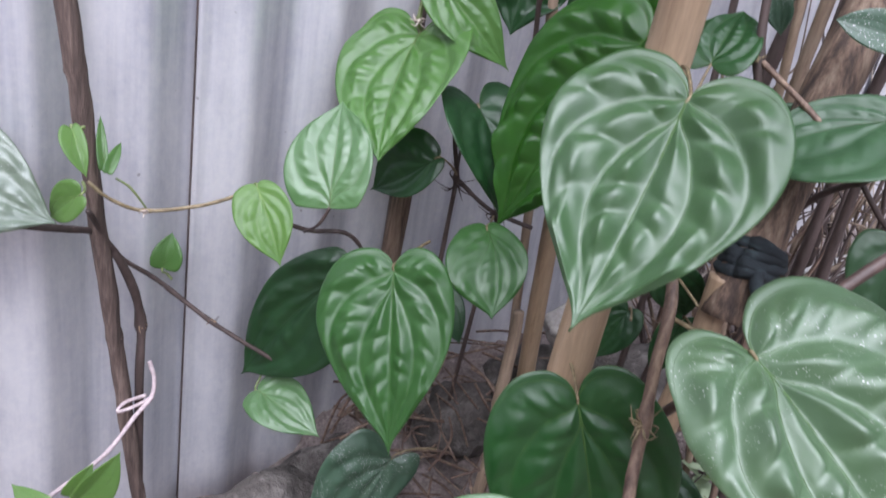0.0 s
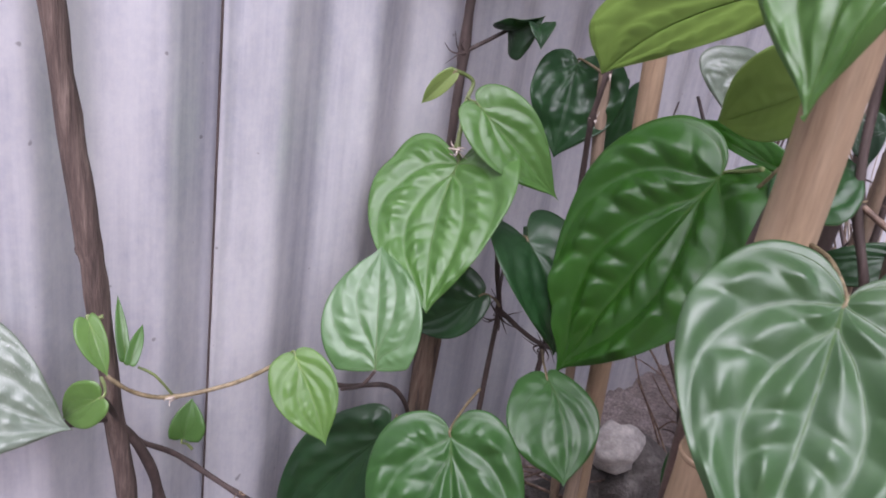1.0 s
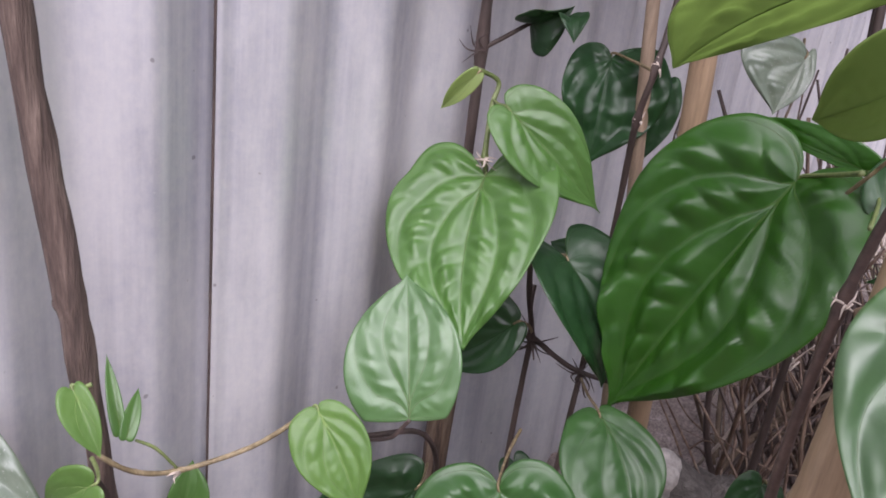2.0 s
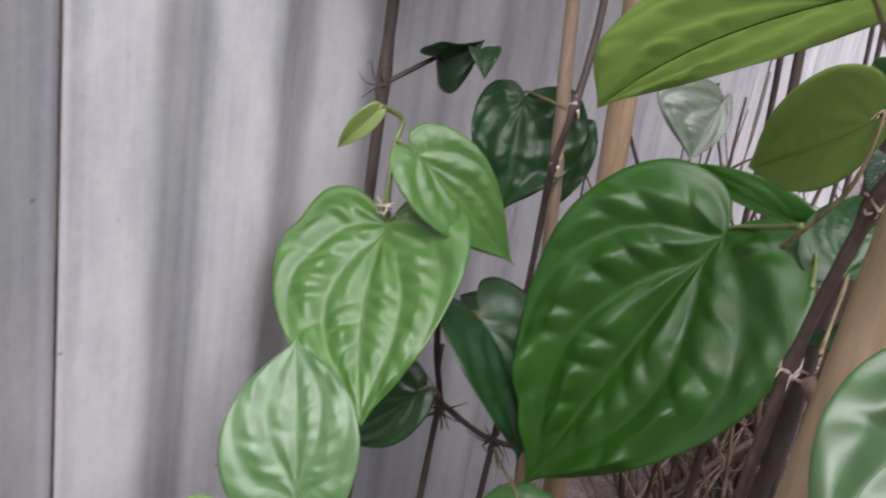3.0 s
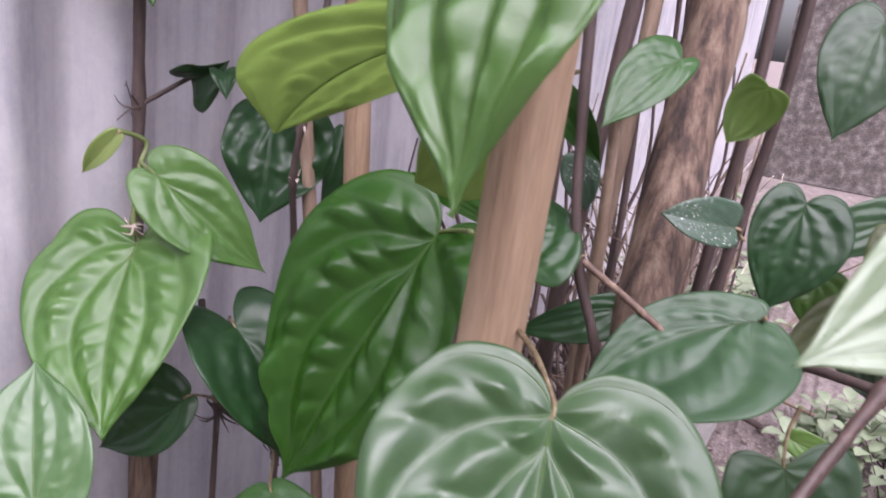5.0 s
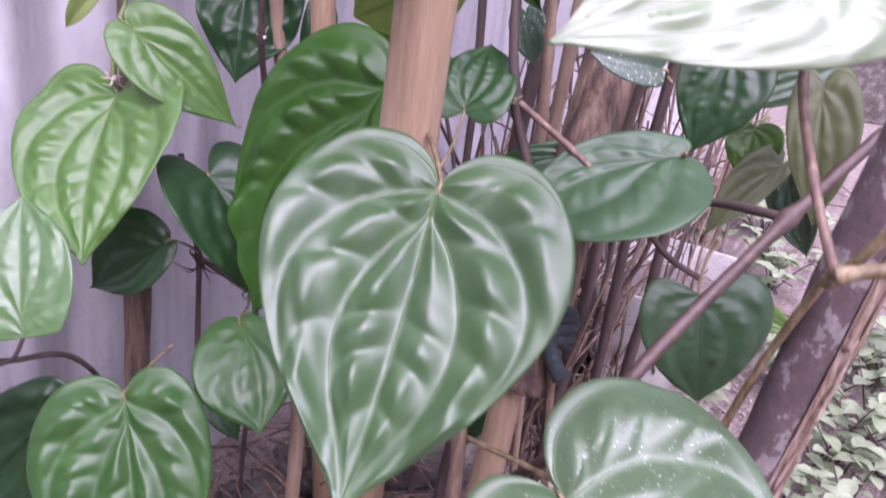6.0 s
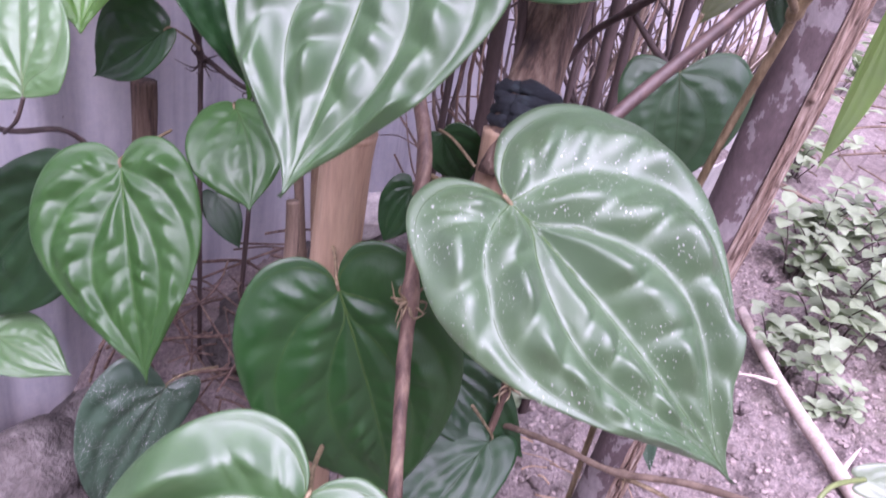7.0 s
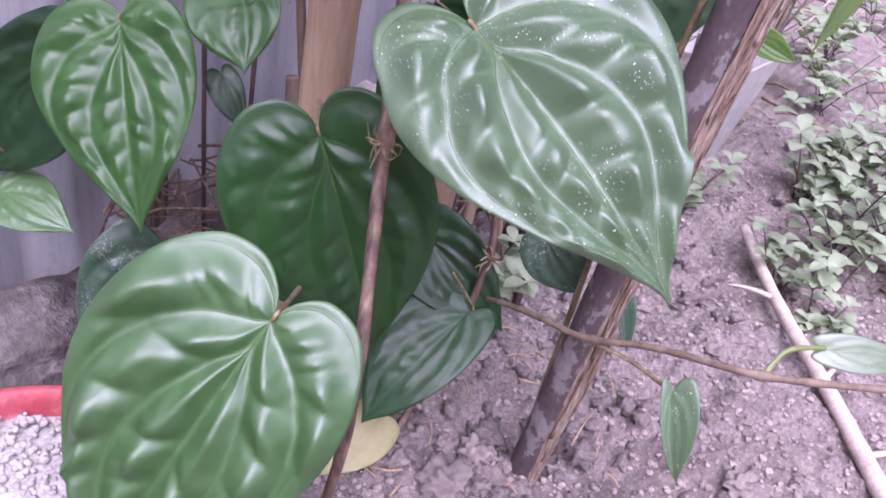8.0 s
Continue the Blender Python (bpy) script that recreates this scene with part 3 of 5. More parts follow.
def leaf(vine, base, tip, face, w1, w2, to=None, look_="glossy", fold=0.1, bow=0.05, cup=0.0, wave=0.012, quilt=1.0, seed=0, lobe=1.0, under=False, nu=20, nv=48, droop=0.0, stalk=None, thick=0.0009, label="", gap=0.1, blunt=1.0, plump=1.0, bend=0.0):
    """A heart-shaped betel leaf: base is where the stalk meets the blade, face the way its upper side looks, w1 and w2 its half widths.
    The blade bulges between sunken veins: a midrib, three pairs of arched side veins and the cross veins between them."""
    base, tip, face = Vector(base), Vector(tip), Vector(face)
    if under:
        face, w1, w2 = -face, w2, w1
    ax = tip - base
    length = ax.length
    ax.normalize()
    nrm = (face - ax * face.dot(ax)).normalized()
    side = ax.cross(nrm)
    wide = w1 + w2
    A, N, S = np.array(ax), np.array(nrm), np.array(side)
    tv, tx, ty = outline_table(lobe, blunt)
    tx = tx ** plump
    rnd = random.Random(seed + 17)

    def flat(u, v):
        """Across and along, in metres, on the flattened blade."""
        u, v = np.asarray(u, float), np.asarray(v, float)
        x, y = np.interp(v, tv, tx), np.interp(v, tv, ty)
        k = np.abs(u) ** 1.5
        w = np.where(u > 0, w1, w2) * (1 + 0.018 * ripple(v * 6, u, seed))
        along = v * (1 - k) + y * k
        t = np.clip(along, 0, 1)
        return u * x * w + bend * length * 4 * t * (1 - t), along * length

    def lateral(m, v):
        """The inner pair leaves the midrib a little above the base."""
        if m == 0.33:
            t = np.clip((v - 0.03) / 0.26, 0, 1)
            return (m + 0.1 * np.clip((v - 0.3) / 0.4, 0, 1)) * (1 - (1 - t) ** 2.2)
        if m == 0.67:
            return 0.56 + 0.4 * np.clip(v / 0.72, 0, 1) ** 1.7
        if m == 0.9:
            return 0.86 + 0.12 * np.clip(v / 0.36, 0, 1)
        return np.full_like(v, m)

    main, cross = [], []
    vein_lines = []
    for m, end in VEIN_ENDS.items():
        for sgn in ((1,) if m == 0 else (1, -1)):
            v = np.linspace(0.012 if m != 0.33 else 0.05, end, 90)
            u = sgn * lateral(m, v)
            main.append(np.stack(flat(u, v), 1))
            vein_lines.append((m, sgn, v[0], end))
    for sgn in (1, -1):
        for lo, hi, v0, v1, rise in ((0.0, 0.33, 0.34, 0.86, 0.13), (0.33, 0.67, 0.16, 0.6, 0.15), (0.67, 1.0, 0.1, 0.56, 0.12), (0.33, 1.0, 0.62, 0.84, 0.1), (0.67, 0.9, 0.13, 0.3, 0.06)):
            v = v0 + rnd.uniform(0, gap)
            while v < v1:
                t = np.linspace(0, 1, 22)
                vv = v + rise * (t ** 1.3) * rnd.uniform(0.75, 1.25)
                uu = lateral(lo, vv) * (1 - t) + lateral(hi, vv) * t
                cross.append(np.stack(flat(sgn * uu * 0.985, np.clip(vv, 0, 0.985)), 1))
                v += gap * rnd.uniform(0.75, 1.35)
    main, cross = np.concatenate(main), np.concatenate(cross)

    def nearest(p, q):
        out = np.empty(len(p))
        for k in range(0, len(p), 1500):
            d = p[k:k + 1500, None, :] - q[None, :, :]
            out[k:k + 1500] = np.sqrt((d * d).sum(-1).min(1))
        return out

    def dome(d):
        return 1 - (1 - np.clip(d, 0, 1)) ** 2

    def surface(u, v):
        """Points on the blade and how near each is to a cross vein."""
        u, v = np.asarray(u, float).ravel(), np.asarray(v, float).ravel()
        px, py = flat(u, v)
        p = np.stack([px, py], 1)
        d1, d2 = nearest(p, main), nearest(p, cross)
        margin = np.clip((1 - np.abs(u)) * 6 + 0.1, 0, 1)
        d1 = np.sqrt(d1 ** 2 + (0.008 * wide) ** 2) - 0.008 * wide
        rel = 0.52 * (1 - (1 - np.clip(d1 / (0.15 * wide), 0, 1)) ** 1.7) + 0.78 * dome(d2 / (0.5 * gap * length)) * np.tanh(d1 / (0.1 * wide))
        rel = 0.062 * wide * quilt * min(1.0, 0.3 + 6.5 * wide) * rel * margin * (0.95 + 0.4 * ripple(u * 4, v * 7, seed + 3))
        t = np.clip(py / length, -0.3, 1)
        across = np.abs(px - bend * length * 4 * np.clip(t, 0, 1) * (1 - np.clip(t, 0, 1)))
        lat = across / (0.5 * wide)
        z = fold * across - cup * wide * lat ** 2 + bow * length * 4 * t * (1 - t) + rel
        z = z + wave * wide * 2 * lat * ripple(v * 5, np.sign(u) * 2, seed + 5) - droop * length * np.clip(t, 0, 1) ** 3
        pts = A * py[:, None] + S * px[:, None] + N * z[:, None]
        return pts, np.exp(-(d2 / (0.006 * wide + 0.0003)) ** 2) * margin * 0.4 + 0.45 * np.clip((np.abs(u) - 0.95) / 0.05, 0, 1)

    us = np.array([math.copysign(abs(k / nu) ** 0.92, k) for k in range(-nu, nu + 1)])
    vs = 0.012 + 0.986 * np.linspace(0, 1, nv + 1) ** 1.08
    uu, vv = np.meshgrid(us, vs)
    pts, tint = surface(uu, vv)
    edge = np.where(np.abs(uu.ravel()) < 0.999, 1.0, 0.3)[:, None]
    verts = np.concatenate([pts + N * edge * thick * 0.5, pts - N * edge * thick * 0.5])
    row, lay = len(us), len(us) * len(vs)
    faces, under_face = [], []
    for i in range(nv):
        for j in range(row - 1):
            k = i * row + j
            faces.append((k, k + 1, k + 1 + row, k + row))
            under_face.append(0)
            faces.append((lay + k, lay + k + row, lay + k + 1 + row, lay + k + 1))
            under_face.append(1)
    for i in range(nv):
        for j, flip in ((0, False), (row - 1, True)):
            k = i * row + j
            q = (k, k + row, lay + k + row, lay + k)
            faces.append(q[::-1] if flip else q)
            under_face.append(1)
    for i, flip in ((0, True), (nv, False)):
        for j in range(row - 1):
            k = i * row + j
            q = (k, k + 1, lay + k + 1, lay + k)
            faces.append(q[::-1] if not flip else q)
            under_face.append(1)
    me = bpy.data.meshes.new("leaf")
    me.from_pydata(verts.tolist(), [], faces)
    me.polygons.foreach_set("use_smooth", [True] * len(faces))
    me.polygons.foreach_set("material_index", under_face)
    me.attributes.new("vein", "FLOAT", "POINT").data.foreach_set("value", np.concatenate([tint, tint]))
    blade = finish("leaf", me, [LEAF[look_][0], LEAF_UNDER], vine, base, label)
    for m, sgn, start, end in vein_lines[:1] if under else vein_lines if wide > 0.03 else vein_lines[:3]:
        v = np.linspace(start, end, 34)
        line, _ = surface(sgn * lateral(m, v), v)
        bm = bmesh.new()
        last = None
        for i, q in enumerate(line):
            q = Vector(q) + base
            t = Vector(line[min(i + 1, 33)] - line[max(i - 1, 0)])
            c = t.cross(nrm).normalized()
            hw = ((0.0062 if m == 0 else 0.002) * wide + 0.0001) * (1.05 - i / 33) ** (1.1 if m == 0 else 0.7)
            lift, low = thick * 0.5 + 0.00022, -(thick * 0.5 + 0.0003)
            now = [bm.verts.new(p) for p in (q - c * hw + nrm * (lift - 0.0002), q + nrm * (lift + hw * 0.05), q + c * hw + nrm * (lift - 0.0002), q + c * hw * 0.9 + nrm * low * 0.4, q + nrm * low, q - c * hw * 0.9 + nrm * low * 0.4)]
            if last:
                for k in range(6):
                    f = bm.faces.new((last[k], last[(k + 1) % 6], now[(k + 1) % 6], now[k]))
                    f.material_index = 0 if k < 2 else 1
            last = now
        part("midrib" if m == 0 else "vein", bm, [LEAF_UNDER, LEAF_UNDER] if under else [VEIN[look_], VEIN_UNDER], blade)
    if to is not None:
        to = Vector(to)
        reach = (to - base).length
        bend = Vector(stalk) if stalk else base.lerp(to, 0.45) - nrm * reach * 0.12 - ax * reach * 0.06
        r = max(0.0009, 0.009 * wide)
        bm = bmesh.new()
        tube(bm, spline([base + ax * 0.003, base - ax * 0.003 - nrm * 0.0006, bend, to], 7), lambda t: r * (0.75 + 0.5 * t), 8, 0.1)
        part("petiole", bm, STEM_GREEN if look_ in ("young", "fresh", "mid", "silver") and not under else STEM_TAN, blade)
    return blade


def stem(vine, pts, r, mat, label="", sides=9, nodes_=(), n=7, taper=1.0, rough=0.18):
    """A vine stem; nodes_: points where it swells."""
    knots = [Vector(k) for k in nodes_]
    line = spline(pts, n)
    bm = bmesh.new()

    def rad(t):
        q = line[min(int(round(t * (len(line) - 1))), len(line) - 1)]
        k = 1 + (taper - 1) * t
        return r * k * (1 + 0.55 * sum(math.exp(-((q - c).length / (1.6 * r)) ** 2) for c in knots))

    tube(bm, line, rad, sides, rough, 150)
    return part("stem", bm, mat, vine, label)


def rootlets(vine, at, count, reach, seed, mat=None):
    """A tuft of clinging roots at a node."""
    rnd = random.Random(seed)
    bm = bmesh.new()
    at = Vector(at)
    for k in range(count):
        d = Vector((rnd.uniform(-1, 0.6), rnd.uniform(-1, 1), rnd.uniform(-0.8, 0.8))).normalized()
        e = d * reach * rnd.uniform(0.5, 1)
        m = e * 0.5 + Vector((rnd.uniform(-1, 1), rnd.uniform(-1, 1), rnd.uniform(-1, 1))) * reach * 0.25
        tube(bm, spline([at, at + m, at + e], 5), lambda t: 0.0009 * (1.15 - t), 5)
    part("root_tuft", bm, mat or ROOTLET, vine)

# ---- vine on the fence stem ----
v = thing("fence_vine", (0.458, 0.516, 0.0), "betel vine climbing a dark stem against the fence, fresh green leaves", "vine")
stem(v, [(0.452, 0.512, -0.01), (0.456, 0.515, 0.2), (0.458, 0.516, 0.4), (0.460, 0.519, 0.6), (0.461, 0.52, 1.05)], 0.0038, STEM_DARK, "old dark brown stem", nodes_=[(0.459, 0.517, 0.468)])
stem(v, [(0.452, 0.505, 0.36), (0.425, 0.475, 0.395), (0.413, 0.468, 0.41), (0.424, 0.476, 0.44), (0.430, 0.478, 0.455), (0.4135, 0.483, 0.462)], 0.0021, STEM_GREEN, "young green shoot", nodes_=[(0.412, 0.468, 0.409)], taper=0.7)
rootlets(v, (0.411, 0.466, 0.409), 9, 0.010, 3, TWIG_PALE)
rootlets(v, (0.459, 0.514, 0.468), 5, 0.022, 5, STEM_DARK)
leaf(v, (0.4141, 0.4661, 0.3983), (0.3513, 0.4184, 0.3144), (-0.7281, -0.1972, 0.6565), 0.0545, 0.0527, to=(0.413, 0.469, 0.409), look_="fresh", fold=0.028, bow=0.005, seed=2, nu=32, nv=80, quilt=0.85, gap=0.1, cup=-0.062, lobe=1.73, plump=0.973, blunt=0.938, bend=0.059)
leaf(v, (0.4174, 0.4577, 0.4420), (0.4595, 0.4058, 0.3841), (-0.5369, -0.7836, 0.3126), 0.0249, 0.0259, to=(0.425, 0.477, 0.444), look_="fresh", fold=0.19, bow=0.069, seed=3, nu=26, nv=64, gap=0.1, cup=-0.033, lobe=0.87, plump=1.38, blunt=1, bend=0.018, quilt=0.85)
leaf(v, (0.413, 0.483, 0.459), (0.405, 0.502, 0.434), (-0.85, -0.51, -0.12), 0.007, 0.006, to=(0.420, 0.482, 0.460), look_="bud", fold=0.5, quilt=0.5, seed=4, nu=8, nv=16)
stem(v, [(0.459, 0.515, 0.470), (0.470, 0.505, 0.480), (0.481, 0.495, 0.490)], 0.0016, STEM_DARK)
leaf(v, (0.481, 0.495, 0.490), (0.481, 0.463, 0.505), (-0.82, -0.24, -0.52), 0.016, 0.015, look_="dark", fold=0.9, bow=0.2, wave=0.1, quilt=1.5, seed=5, nu=10, nv=20)
leaf(v, (0.475, 0.463, 0.498), (0.464, 0.449, 0.483), (-0.53, -0.37, 0.77), 0.008, 0.011, look_="dark", fold=0.5, bow=0.2, wave=0.08, quilt=1.5, seed=6, nu=8, nv=16)
leaf(v, (0.446, 0.508, 0.586), (0.421, 0.464, 0.532), (-0.52, -0.53, 0.67), 0.026, 0.022, to=(0.461, 0.515, 0.60), look_="glossy", fold=0.2, seed=7)

# unseen crown leaves, added overhead to shade the fence right of the stem
rnd = random.Random(33)
for k in range(46):
    c = Vector((rnd.uniform(0.33, 0.66), rnd.uniform(0.31, 0.5), rnd.uniform(0.71, 0.98)))
    ax = Vector((rnd.uniform(-0.7, 0.5), rnd.uniform(-0.5, 0.3), rnd.uniform(-1.0, -0.4))).normalized() * rnd.uniform(0.085, 0.115)
    w = ax.length * 0.37
    leaf(v, c, c + ax, (-0.5 + rnd.uniform(-0.3, 0.3), -0.6, 0.5), w, w, to=(0.461, 0.518, c.z + 0.01), look_=rnd.choice(("glossy", "fresh", "mid")), seed=300 + k, nu=8, nv=18)

# ---- vine at the leaning dry cane ----
v = thing("cane_vine", (0.207, 0.51, 0.0), "young betel shoots with small bright leaves on the dry cane", "vine")
stem(v, [(0.165, 0.475, 0.297), (0.178, 0.470, 0.285), (0.2, 0.469, 0.275), (0.235, 0.458, 0.279), (0.264, 0.456, 0.285)], 0.0012, STEM_TAN, "thin tan runner", nodes_=[(0.2, 0.469, 0.275)], taper=1.2)
stem(v, [(0.264, 0.456, 0.285), (0.29, 0.465, 0.262), (0.325, 0.462, 0.245), (0.355, 0.446, 0.243), (0.385, 0.452, 0.205), (0.40, 0.462, 0.15)], 0.0018, STEM_DARK, "dark thin runner", nodes_=[(0.322, 0.46, 0.245)])
stem(v, [(0.320, 0.458, 0.246), (0.316, 0.435, 0.262), (0.315, 0.422, 0.281)], 0.0012, STEM_DARK)
stem(v, [(0.172, 0.496, 0.268), (0.196, 0.506, 0.226), (0.228, 0.512, 0.196), (0.26, 0.49, 0.165), (0.285, 0.47, 0.146), (0.315, 0.45, 0.125)], 0.0019, STEM_DARK, "dark runner stem", nodes_=[(0.24, 0.506, 0.186), (0.262, 0.49, 0.164)])
stem(v, [(0.185, 0.508, 0.24), (0.2, 0.506, 0.215), (0.216, 0.514, 0.165), (0.214, 0.51, 0.10), (0.216, 0.512, -0.08)], 0.0034, STEM_DARK, "thick dark stem", nodes_=[(0.217, 0.514, 0.16)])
stem(v, [(0.10, 0.52, 0.262), (0.14, 0.503, 0.258), (0.178, 0.506, 0.248)], 0.0026, STEM_DARK)
stem(v, [(0.182, 0.474, 0.298), (0.19, 0.47, 0.292), (0.2, 0.469, 0.277)], 0.0008, STEM_GREEN)
rootlets(v, (0.2, 0.467, 0.275), 6, 0.008, 8, TWIG_PALE)
rootlets(v, (0.217, 0.512, 0.16), 7, 0.008, 9, ROOTLET)
rootlets(v, (0.262, 0.488, 0.164), 5, 0.008, 10, ROOTLET)
leaf(v, (0.2694, 0.4474, 0.2924), (0.2723, 0.4129, 0.2450), (-0.5779, -0.6759, 0.4573), 0.0224, 0.0178, to=(0.264, 0.456, 0.286), look_="young", fold=0.166, bow=0.057, seed=11, cup=-0.008, lobe=0.549, plump=1.32, blunt=1.1, bend=-0.03)
leaf(v, (0.3151, 0.4223, 0.2808), (0.3461, 0.4631, 0.3472), (-0.7210, -0.3873, 0.5747), 0.0304, 0.0364, look_="silver", fold=0.087, bow=0.068, seed=12, lobe=0.1, nu=30, nv=72, quilt=0.6, gap=0.11, cup=-0.012, plump=1.02, blunt=1.17, bend=0.016)
leaf(v, (0.0916, 0.5200, 0.3011), (0.1451, 0.4710, 0.2722), (-0.3240, -0.7174, 0.6168), 0.0405, 0.0378, look_="ashen", fold=0.147, seed=13, bow=0.067, cup=-0.005, lobe=1, plump=1.13, blunt=0.896, bend=0.034)
leaf(v, (0.158, 0.480, 0.330), (0.160, 0.462, 0.305), (-0.30, -0.80, 0.52), 0.009, 0.006, to=(0.165, 0.478, 0.332), look_="young", fold=0.4, quilt=0.6, seed=14, nu=8, nv=18)
leaf(v, (0.155, 0.460, 0.295), (0.146, 0.486, 0.271), (-0.96, -0.27, 0.07), 0.013, 0.012, to=(0.162, 0.475, 0.297), look_="young", fold=0.2, quilt=0.8, seed=15, nu=8, nv=18)
leaf(v, (0.174, 0.472, 0.306), (0.181, 0.497, 0.333), (-0.24, -0.68, 0.69), 0.003, 0.004, look_="fresh", fold=0.4, quilt=0.5, seed=16, nu=6, nv=16, lobe=0.3)
leaf(v, (0.175, 0.469, 0.304), (0.189, 0.483, 0.319), (-0.19, -0.63, 0.75), 0.004, 0.004, look_="fresh", fold=0.4, quilt=0.5, seed=17, nu=6, nv=16, lobe=0.3)
leaf(v, (0.236, 0.521, 0.201), (0.245, 0.526, 0.228), (-0.45, -0.85, 0.28), 0.013, 0.011, to=(0.243, 0.52, 0.19), look_="fresh", fold=0.3, quilt=0.5, seed=18, nu=8, nv=18, lobe=0.4)
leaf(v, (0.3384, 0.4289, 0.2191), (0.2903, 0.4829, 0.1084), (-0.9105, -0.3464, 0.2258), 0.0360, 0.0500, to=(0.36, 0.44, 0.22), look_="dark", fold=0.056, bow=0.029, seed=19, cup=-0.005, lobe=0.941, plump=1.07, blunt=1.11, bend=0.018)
leaf(v, (0.2939, 0.4626, 0.1031), (0.3153, 0.3994, 0.0893), (-0.4343, -0.3311, 0.8377), 0.0220, 0.0248, to=(0.31, 0.48, 0.12), look_="silver", fold=0.09, bow=0.066, seed=20, lobe=0.457, cup=0.003, plump=1.17, blunt=1.03, bend=0.004)
leaf(v, (0.140, 0.426, 0.089), (0.163, 0.416, 0.126), (-0.49, -0.87, 0.08), 0.016, 0.008, look_="young", fold=0.3, quilt=0.6, seed=21, nu=8, nv=18, lobe=0.3)
leaf(v, (0.137, 0.440, 0.081), (0.153, 0.438, 0.105), (-0.46, -0.85, 0.25), 0.009, 0.007, look_="young", fold=0.3, quilt=0.6, seed=22, nu=8, nv=18, lobe=0.3)
leaf(v, (0.124, 0.404, 0.077), (0.106, 0.456, 0.094), (-0.42, -0.41, 0.81), 0.013, 0.010, look_="young", fold=0.2, quilt=0.6, seed=23, nu=8, nv=18, lobe=0.3)
stem(v, [(0.125, 0.41, 0.03), (0.128, 0.414, 0.07), (0.14, 0.426, 0.088)], 0.0015, STEM_GREEN)
stem(v, [(0.125, 0.41, -0.01), (0.125, 0.41, 0.04)], 0.0016, STEM_GREEN)

bm = bmesh.new()
tube(bm, spline([(0.217, 0.499, 0.133), (0.219, 0.494, 0.12), (0.215, 0.489, 0.106), (0.2, 0.484, 0.096), (0.173, 0.474, 0.077), (0.131, 0.466, 0.062), (0.09, 0.46, 0.045), (0.05, 0.46, 0.0)], 8), 0.0018, 8, 0.2, 300)
tube(bm, spline([(0.216, 0.488, 0.107), (0.204, 0.494, 0.098), (0.193, 0.5, 0.093), (0.2, 0.502, 0.098), (0.212, 0.492, 0.107)], 6), 0.0015, 7, 0.2, 300)
solo("garden_cord", bm, CORD, (0.215, 0.489, 0.106), "pale pink plastic cord tied round the dry cane", "cord")

# ---- vine before the fence, behind the big leaves ----
v = thing("shaded_vine", (0.47, 0.40, 0.0), "betel vine with dark shaded leaves on the thin cane", "vine")
stem(v, [(0.48, 0.42, -0.01), (0.485, 0.412, 0.18), (0.488, 0.408, 0.33), (0.482, 0.405, 0.40), (0.468, 0.398, 0.445), (0.462, 0.390, 0.478), (0.476, 0.392, 0.52), (0.50, 0.40, 0.62), (0.51, 0.39, 0.8), (0.53, 0.37, 1.05)], 0.0021, STEM_DARK, "dark jointed stem", nodes_=[(0.468, 0.398, 0.445), (0.462, 0.390, 0.478)])
stem(v, [(0.466, 0.45, -0.04), (0.46, 0.443, 0.12), (0.457, 0.439, 0.24), (0.455, 0.437, 0.285), (0.449, 0.44, 0.315), (0.446, 0.445, 0.36)], 0.0021, STEM_DARK, nodes_=[(0.455, 0.437, 0.285)])
stem(v, [(0.455, 0.437, 0.285), (0.462, 0.445, 0.30), (0.47, 0.45, 0.315)], 0.0015, STEM_DARK)
stem(v, [(0.455, 0.437, 0.285), (0.468, 0.42, 0.27), (0.478, 0.405, 0.262), (0.5, 0.38, 0.255)], 0.0019, STEM_DARK)
rootlets(v, (0.456, 0.436, 0.28), 14, 0.024, 31, STEM_DARK)
rootlets(v, (0.478, 0.405, 0.262), 12, 0.02, 32, STEM_DARK)
rootlets(v, (0.468, 0.396, 0.445), 6, 0.007, 33, TWIG_PALE)
rootlets(v, (0.462, 0.388, 0.478), 6, 0.008, 34, TWIG_PALE)
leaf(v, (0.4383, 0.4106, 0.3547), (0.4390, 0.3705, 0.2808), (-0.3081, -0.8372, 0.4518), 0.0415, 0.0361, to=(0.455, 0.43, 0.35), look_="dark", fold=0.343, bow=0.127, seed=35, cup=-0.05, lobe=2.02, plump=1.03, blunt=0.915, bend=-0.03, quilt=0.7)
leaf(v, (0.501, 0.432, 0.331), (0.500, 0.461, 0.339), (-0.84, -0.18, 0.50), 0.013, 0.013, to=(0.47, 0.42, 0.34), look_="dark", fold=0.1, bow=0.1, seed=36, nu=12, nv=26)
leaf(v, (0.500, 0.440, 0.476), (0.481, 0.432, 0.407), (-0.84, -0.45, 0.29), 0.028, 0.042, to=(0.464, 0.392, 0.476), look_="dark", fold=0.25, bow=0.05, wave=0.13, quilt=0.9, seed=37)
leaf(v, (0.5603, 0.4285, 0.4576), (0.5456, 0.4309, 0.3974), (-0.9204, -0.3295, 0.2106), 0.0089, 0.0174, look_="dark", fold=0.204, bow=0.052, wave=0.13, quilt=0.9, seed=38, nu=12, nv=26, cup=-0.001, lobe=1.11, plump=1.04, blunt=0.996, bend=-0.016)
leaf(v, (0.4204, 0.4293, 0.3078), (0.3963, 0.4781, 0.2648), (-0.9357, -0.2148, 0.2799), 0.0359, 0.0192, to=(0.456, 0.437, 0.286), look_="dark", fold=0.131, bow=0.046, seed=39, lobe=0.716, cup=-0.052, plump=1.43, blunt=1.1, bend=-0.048)
